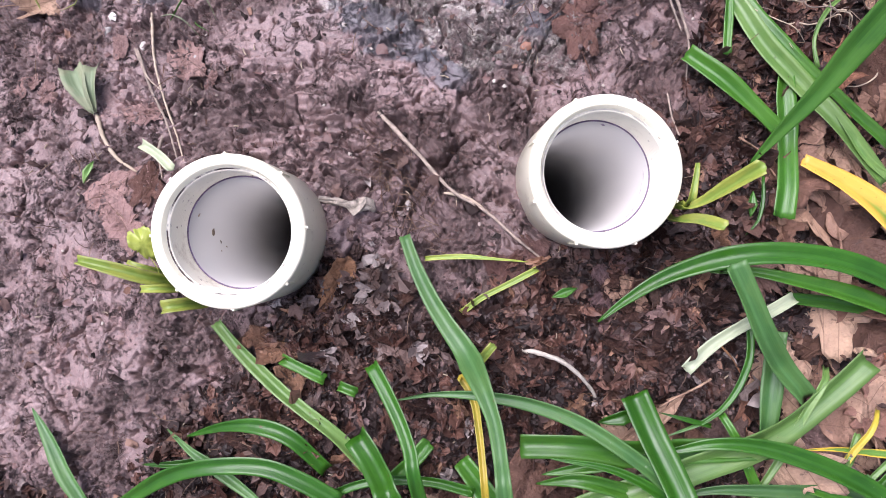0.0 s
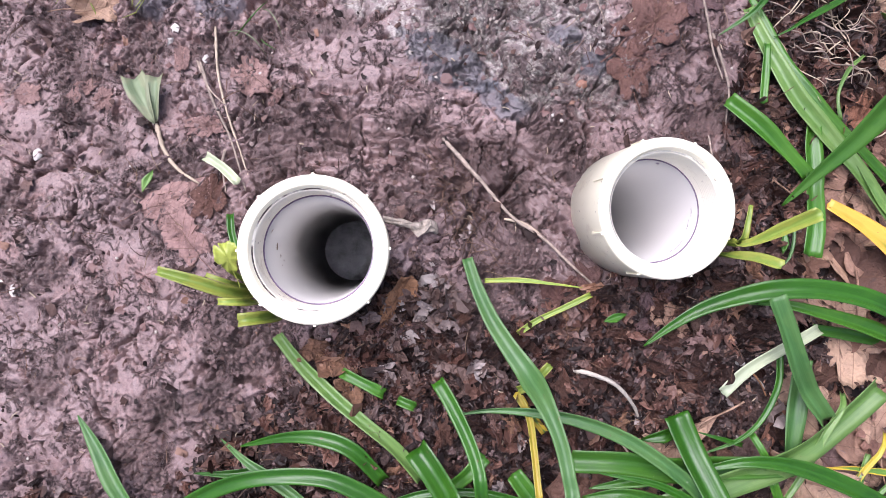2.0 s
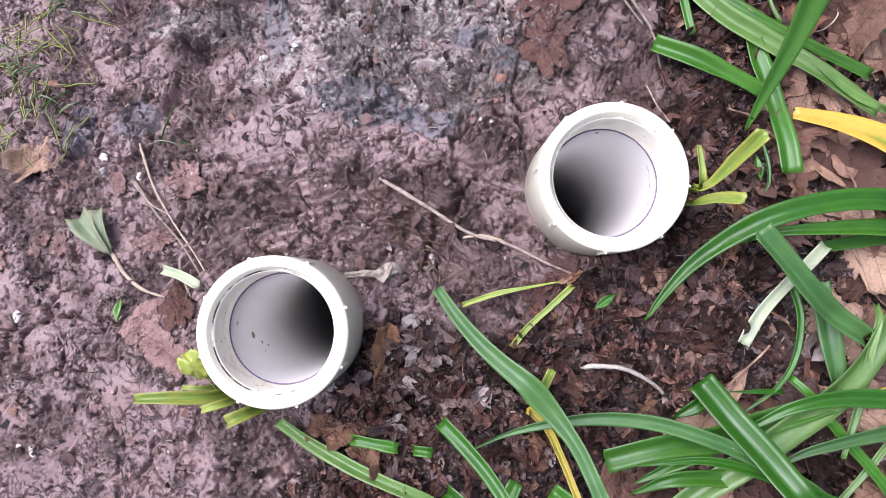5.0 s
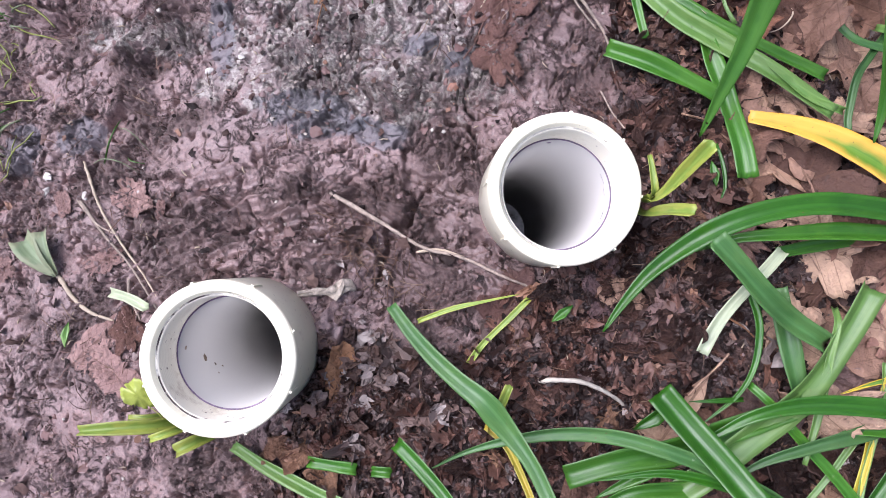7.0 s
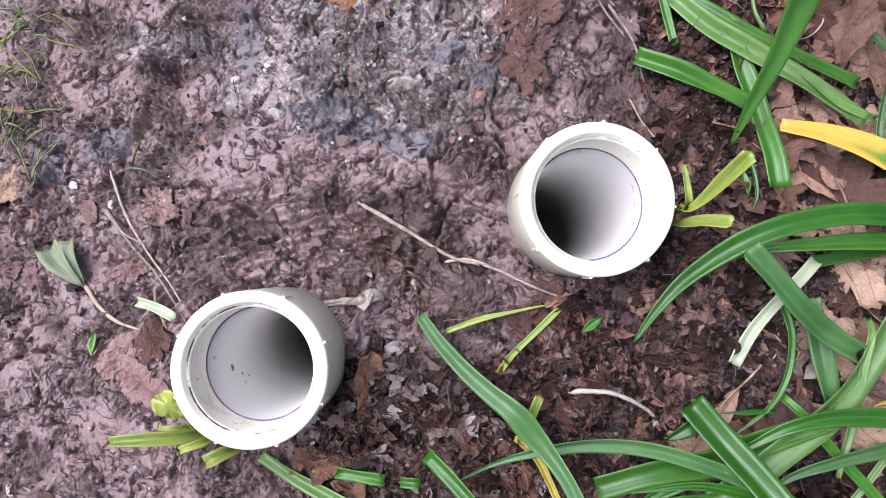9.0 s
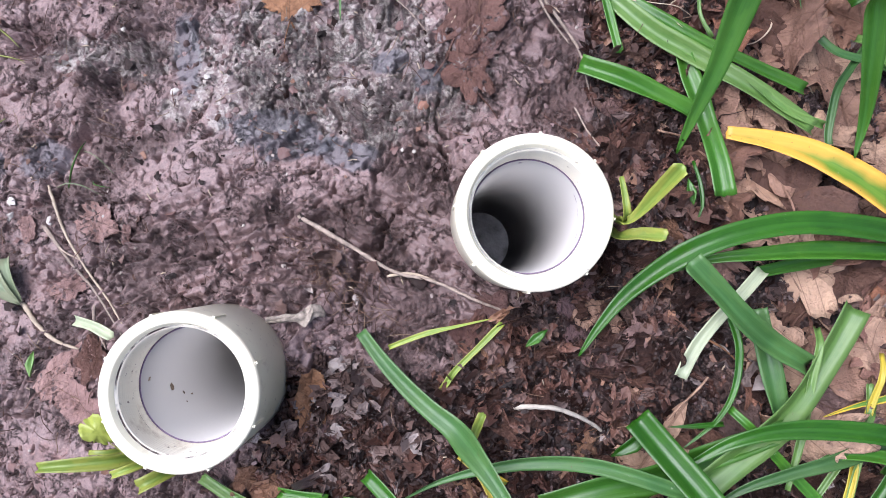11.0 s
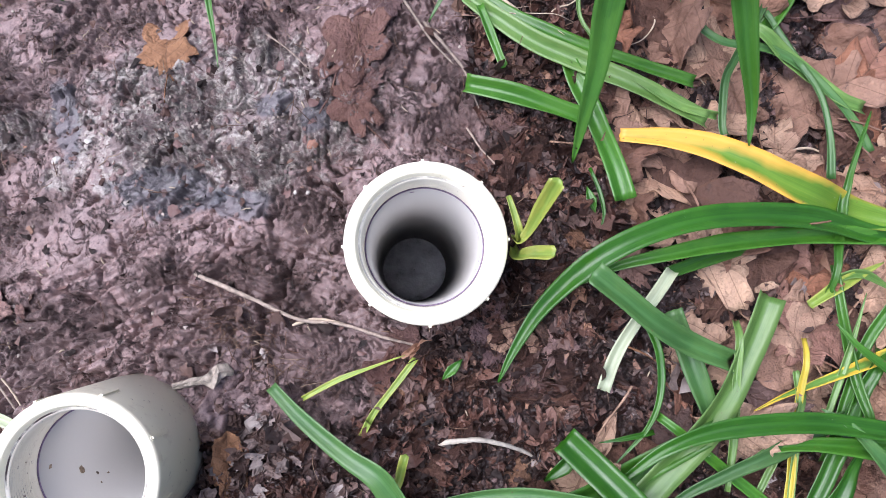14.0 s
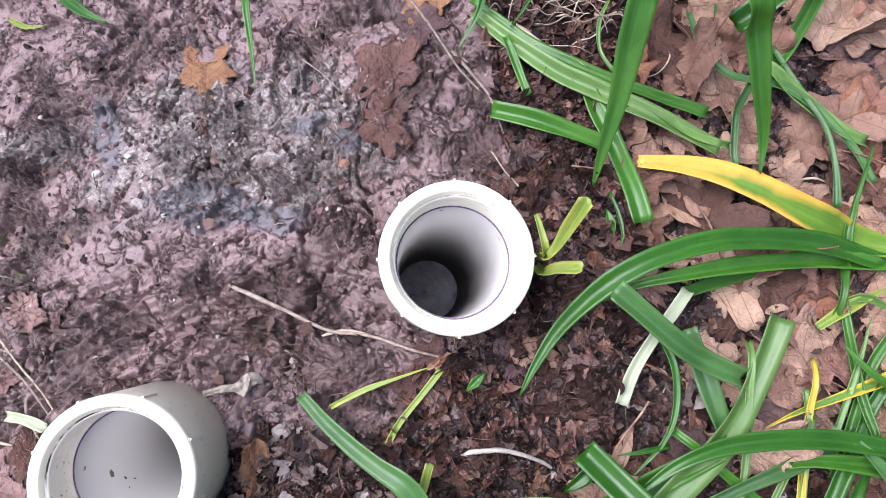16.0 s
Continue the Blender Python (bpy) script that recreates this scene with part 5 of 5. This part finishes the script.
twig("twig", 1.6, [(-37.0, 33.0), (-35.2, 28.5), (-33.0, 24.5), (-31.4, 20.6), (-30.6, 18.2)], TWIG, "thin brown twig beside the pale one", 17, 0.003)
twig("twig", 1.5, [(47.1, 11.7), (50.3, 10.8), (52.6, 8.6)], STRAW, "pale twig on the fallen leaves", 16, 0.008)
rr = random.Random(5)
root_mass = new("root_tangle")
root_mass.location = (0.335, 0.385, float(height(0.335, 0.385)))
tagged(root_mass, "tangle of fine tan roots pulled from the soil", "roots")
for k in range(34):
    a, L = rr.uniform(-1.2, 0.9), rr.uniform(0.05, 0.13)
    x, y, pts = 0.335 + rr.gauss(-0.03, 0.035), 0.385 + rr.gauss(0.01, 0.028), []
    for i in range(6):
        pts.append((x, y, float(height(x, y)) + 0.004 + rr.random() * 0.020))
        x, y = x + L / 6 * math.cos(a), y + L / 6 * math.sin(a)
        a += rr.uniform(-0.5, 0.5)
    me, o = tube_mesh("rootlet", pts, rr.uniform(0.0005, 0.0012), STRAW if k % 3 else TWIG, k, 5)
    ob = part("rootlet", me, root_mass)
    ob.location = Vector(o) - root_mass.location

# ---- a torn broad leaf with its stem, and a seedling ----
sprig = new("broad_leaf_sprig")
sprig.location = (-0.412, 0.258, float(height(-0.412, 0.258)))
tagged(sprig, "wilted folded grey-green leaf on a pale stem", "leaf")
for colour, width, pts in (("faded", 24, [(-41.2, 25.6, -1.4), (-42.0, 27.4, -0.6), (-42.9, 29.0, -0.6), (-43.8, 30.6, -1.0)]), ("faded", 17, [(-41.0, 25.8, -1.2), (-41.0, 27.4, -0.2), (-41.0, 29.0, 0.2), (-41.2, 30.6, -0.2)])):
    me, o = strap_mesh([(a / 100, b / 100, c / 100) for a, b, c in pts], width / 1000, "pc", LEAF[colour], width)
    ob = part("blade", me, sprig)
    ob.location = Vector(o) - sprig.location
me, o = tube_mesh("stem", [(x, y, float(rest(x, y)) + 0.002) for x, y in ((-0.412, 0.258), (-0.403, 0.232), (-0.385, 0.208), (-0.357, 0.190))], 0.0024, STRAW, 3)
ob = part("stem", me, sprig, "pale curved stem")
ob.location = Vector(o) - sprig.location
for k, (x, y, turn) in enumerate(((0.070, 0.055, 20), (0.262, 0.132, 80), (-0.418, 0.180, 70))):
    pts = [(100 * (x + d * math.cos(radians(turn))), 100 * (y + d * math.sin(radians(turn))), 100 * (float(height(x, y)) + 0.006)) for d in (0, 0.012, 0.026)]
    strap_leaf("mid" if k < 2 else "pale", 11, "pp", pts, 400 + k)

# ---- pebbles, shell and seeds ----
for k, (x, y, size, mat, label) in enumerate((
    (-0.364, 0.334, 0.010, STONE, "small whitish pebble pressed in mud"), (-0.232, 0.510, 0.007, STONE, "small white pebble on the mud"),
    (-0.154, 0.420, 0.008, STONE, "small white pebble on grey grit"), (-0.192, 0.418, 0.010, STONE, "long whitish chip on the mud"),
    (0.052, 0.314, 0.016, REDSTONE, "rounded reddish-brown pebble in mud"), (-0.548, 0.225, 0.014, STONE, "small white bulb with a dry root"),
    (-0.564, 0.074, 0.015, STONE, "pale lumpy stone on the mud"), (-0.585, 0.085, 0.010, STONE, "pale lumpy stone on the mud"),
    (0.225, 0.018, 0.011, STONE, "whitish pebble in the debris"), (0.243, 0.008, 0.009, STONE, "whitish pebble in the debris"),
    (-0.30, 0.315, 0.008, STONE, "tiny whitish pebble on the mud"), (0.028, 0.270, 0.006, STONE, "yellowish crumb on the mud"), (0.017, 0.274, 0.005, STONE, "whitish crumb on the mud"),
)):
    pebble(x, y, size, mat, label, k)
for x, y, size, turn in ((-0.400, 0.368, 0.026, 10), (-0.404, 0.352, 0.018, 70)):
    v, f = flake_bit(size * 0.6, size * 0.6, 0.1, 0)(np.random.default_rng(int(turn)))
    ob = new("shell_flake", mesh_of("shell_flake", np.vstack([v, v - (0, 0, 0.0012)]), f + [tuple(i + len(v) for i in q[::-1]) for q in f] + [(i, i + len(v), (i + 1) % (len(v) - 1) + len(v), (i + 1) % (len(v) - 1)) for i in range(len(v) - 1)], STONE, False))
    ob.location = (x, y, float(rest(x, y)) + 0.003)
    tagged(ob, "broken white flake of shell on the mud", "shell")

# ---- small stuff strewn over the ground ----
NEAR = (-0.64, 0.62, -0.24, 0.66)
scatter("leaf_litter", 14000, NEAR, lambda x, y: 0.03 + 0.97 * debris(x, y) * (1 - 0.65 * leaf_bed(x, y)) * (0.35 + 0.65 * value_noise(x, y, 0.04, 31)), flake_bit(0.002, 0.009, 0.5, 0.003), SHRED, "dark shredded leaf litter over the soil", "litter", 1)
scatter("leaf_shreds", 3400, NEAR, lambda x, y: debris(x, y) * (1 - 0.75 * leaf_bed(x, y)) * (0.25 + 0.75 * value_noise(x, y, 0.035, 38)), crumple_bit(0.005, 0.016, 0.5, 0.004), TORN, "torn and crumpled reddish-brown leaf pieces, matted together", "litter", 8)
scatter("straw_bits", 200, NEAR, lambda x, y: 1.0 + 0 * x, fibre_bit(0.006, 0.014, 0.0009), STRAW, "short pale bits of straw on the mud", "straw", 9)
scatter("leaf_scraps", 420, NEAR, lambda x, y: 0.2 + 0.8 * value_noise(x, y, 0.07, 33) ** 2, flake_bit(0.003, 0.009, 0.25, 0.001), WET, "small brown leaf scraps stuck to the mud", "litter", 2)
scatter("rotten_leaves", 420, NEAR, lambda x, y: np.exp(-(((x + 0.115) / 0.05) ** 2 + ((y - 0.045) / 0.06) ** 2)) + 0.10 * debris(x, y) * (value_noise(x, y, 0.05, 35) > 0.66), crumple_bit(0.005, 0.016, 0.6, 0.008), ASH, "grey rotten skeleton leaves in a heap", "litter", 3)
scatter("mud_crumbs", 10000, NEAR, lambda x, y: 0.10 + 0.9 * np.clip(value_noise(x, y, 0.06, 36) * 2.2 - 0.8, 0, 1), lump_bit(0.0006, 0.0045, 0.45), CRUMB, "crumbs and clods of wet brown mud", "mud", 4)
scatter("lime_crumbs", 350, NEAR, lambda x, y: np.exp(-(((x + 0.03) / 0.13) ** 2 + ((y - 0.385) / 0.06) ** 2)) * (value_noise(x, y, 0.022, 37) > 0.5) + 0.003, lump_bit(0.0006, 0.0032, 0.4), LIME, "pale grey lime crumbs trodden into the mud", "grit", 5)
scatter("root_hairs", 1500, NEAR, lambda x, y: 0.22 + 0.6 * debris(x, y), fibre_bit(0.010, 0.040, 0.00045), FIBRE, "fine brown root hairs and stalks", "roots", 6)
scatter("grass_wisps", 70, (-0.56, -0.40, 0.42, 0.62), lambda x, y: 1.0 + 0 * x, fibre_bit(0.03, 0.08, 0.0011), LEAF["lime"], "thin muddy wisps of grass", "grass", 7)
scatter("reddish_fibres", 150, (-0.16, -0.02, 0.09, 0.24), lambda x, y: np.exp(-(((x + 0.075 + 0.5 * (y - 0.16)) / 0.016) ** 2 + ((y - 0.16) / 0.05) ** 2)), fibre_bit(0.012, 0.034, 0.0004), FIBRE, "fine reddish root fibres in the rut", "roots", 10)
scatter("grit_chips", 500, NEAR, lambda x, y: 0.25 + 0.75 * np.exp(-(((x + 0.05) / 0.2) ** 2 + ((y - 0.38) / 0.10) ** 2)), lump_bit(0.0008, 0.0028, 0.4), LIME, "tiny pale chips of grit on the mud", "grit", 11)


# ---- tufts of grass at the far edge of the mud, and a ragged young leaf by the pipe ----
def grass_tuft(x, y, count, seed, label):
    r = random.Random(seed)
    base = float(height(x, y))
    tuft = new("grass_tuft")
    tuft.location = (x, y, base)
    tagged(tuft, label, "grass", "tufts of grass in the mud")
    for k in range(count):
        a, L = r.uniform(0, 6.283), r.uniform(0.022, 0.055)
        x0, y0 = x + r.gauss(0, 0.010), y + r.gauss(0, 0.010)
        pts = [(x0 + L * f * math.cos(a + 0.5 * f), y0 + L * f * math.sin(a + 0.5 * f), base + 0.002 + L * 0.5 * math.sin(2.4 * f)) for f in (0, 0.35, 0.7, 1.0)]
        me, o = strap_mesh(pts, r.uniform(0.0010, 0.0022), "pp", LEAF["faded" if k % 3 else "mid"], seed + k)
        blade = part("blade", me, tuft)
        blade.location = Vector(o) - tuft.location


grass_tuft(-0.490, 0.522, 14, 900, "small tuft of fresh green grass in mud")
grass_tuft(-0.453, 0.445, 9, 930, "muddy flattened tuft of grass")
grass_tuft(-0.420, 0.585, 12, 960, "small tuft of green grass at the mud's edge")
grass_tuft(-0.302, 0.347, 4, 990, "tiny pale sprig of grass pressed in mud")


# ---- cropped plants that stand up beside each pipe ----
def cropped_plant(x, y, label, rows, seed):
    plant = new("cropped_plant")
    plant.location = (x, y, float(height(x, y)))
    tagged(plant, label, "plant", "cropped plants beside the pipes")
    for k, row in enumerate(rows):
        strap_leaf(*row, seed + k, plant)
    return plant


cropped_plant(0.186, 0.145, "yellowish-green cropped plant standing against the pipe", [
    ("lime", (13, 13, 7, 6, 7, 8), "cr", [(21.7, 14.2, 14.6), (20.2, 13.4, 12.0), (18.8, 12.7, 9.4), (18.0, 12.6, 7.6), (18.2, 13.6, 3.0), (18.6, 14.6, -1.6)]),
    ("lime", (4, 9, 9, 8), "cr", [(18.7, 16.2, 8.6), (18.5, 14.6, 8.2), (18.2, 13.0, 7.0), (18.6, 14.4, -1.6)]),
    ("lime", (11, 11, 9, 8), "cr", [(19.3, 9.9, 12.2), (18.3, 10.8, 10.2), (17.5, 11.9, 5.5), (18.0, 13.6, -1.6)]),
], 500)
clump = cropped_plant(-0.285, 0.072, "lime-green cropped plant with cut stubs against the pipe", [
    ("lime", (9, 12, 12, 10, 9), "cr", [(-35.5, 8.3, 8.1), (-32.5, 7.6, 7.4), (-29.4, 6.9, 5.4), (-28.4, 7.2, 1.0), (-28.2, 7.6, -1.8)]),
    ("lime", (4, 6, 6), "cr", [(-31.5, 8.3, 7.2), (-29.5, 7.7, 6.2), (-28.5, 7.8, -1.6)]),
    ("lime", (7, 8, 7), "cr", [(-30.4, 5.9, 6.4), (-28.4, 6.0, 5.4), (-27.8, 6.6, -1.6)]),
    ("lime", (12, 13, 10, 9), "cr", [(-28.5, 4.2, 6.1), (-26.9, 4.5, 5.4), (-25.8, 4.9, 2.6), (-25.6, 5.6, -1.6)]),
    ("lime", (5, 5, 5), "cr", [(-29.4, 9.4, 9.4), (-29.2, 8.6, 5.0), (-28.6, 8.0, -1.6)]),
], 520)
young = part("young_leaf", fallen_mesh(383, 3, 0.35, 0.75, 0.9, LEAF["lime"]), clump, "ragged lime-green young leaf")
young.matrix_basis = Matrix.Translation(-clump.location) @ pose(-0.290, 0.096, 0.092, 18, -25, 110) @ Matrix.Diagonal((0.036, 0.036, 0.036, 1))
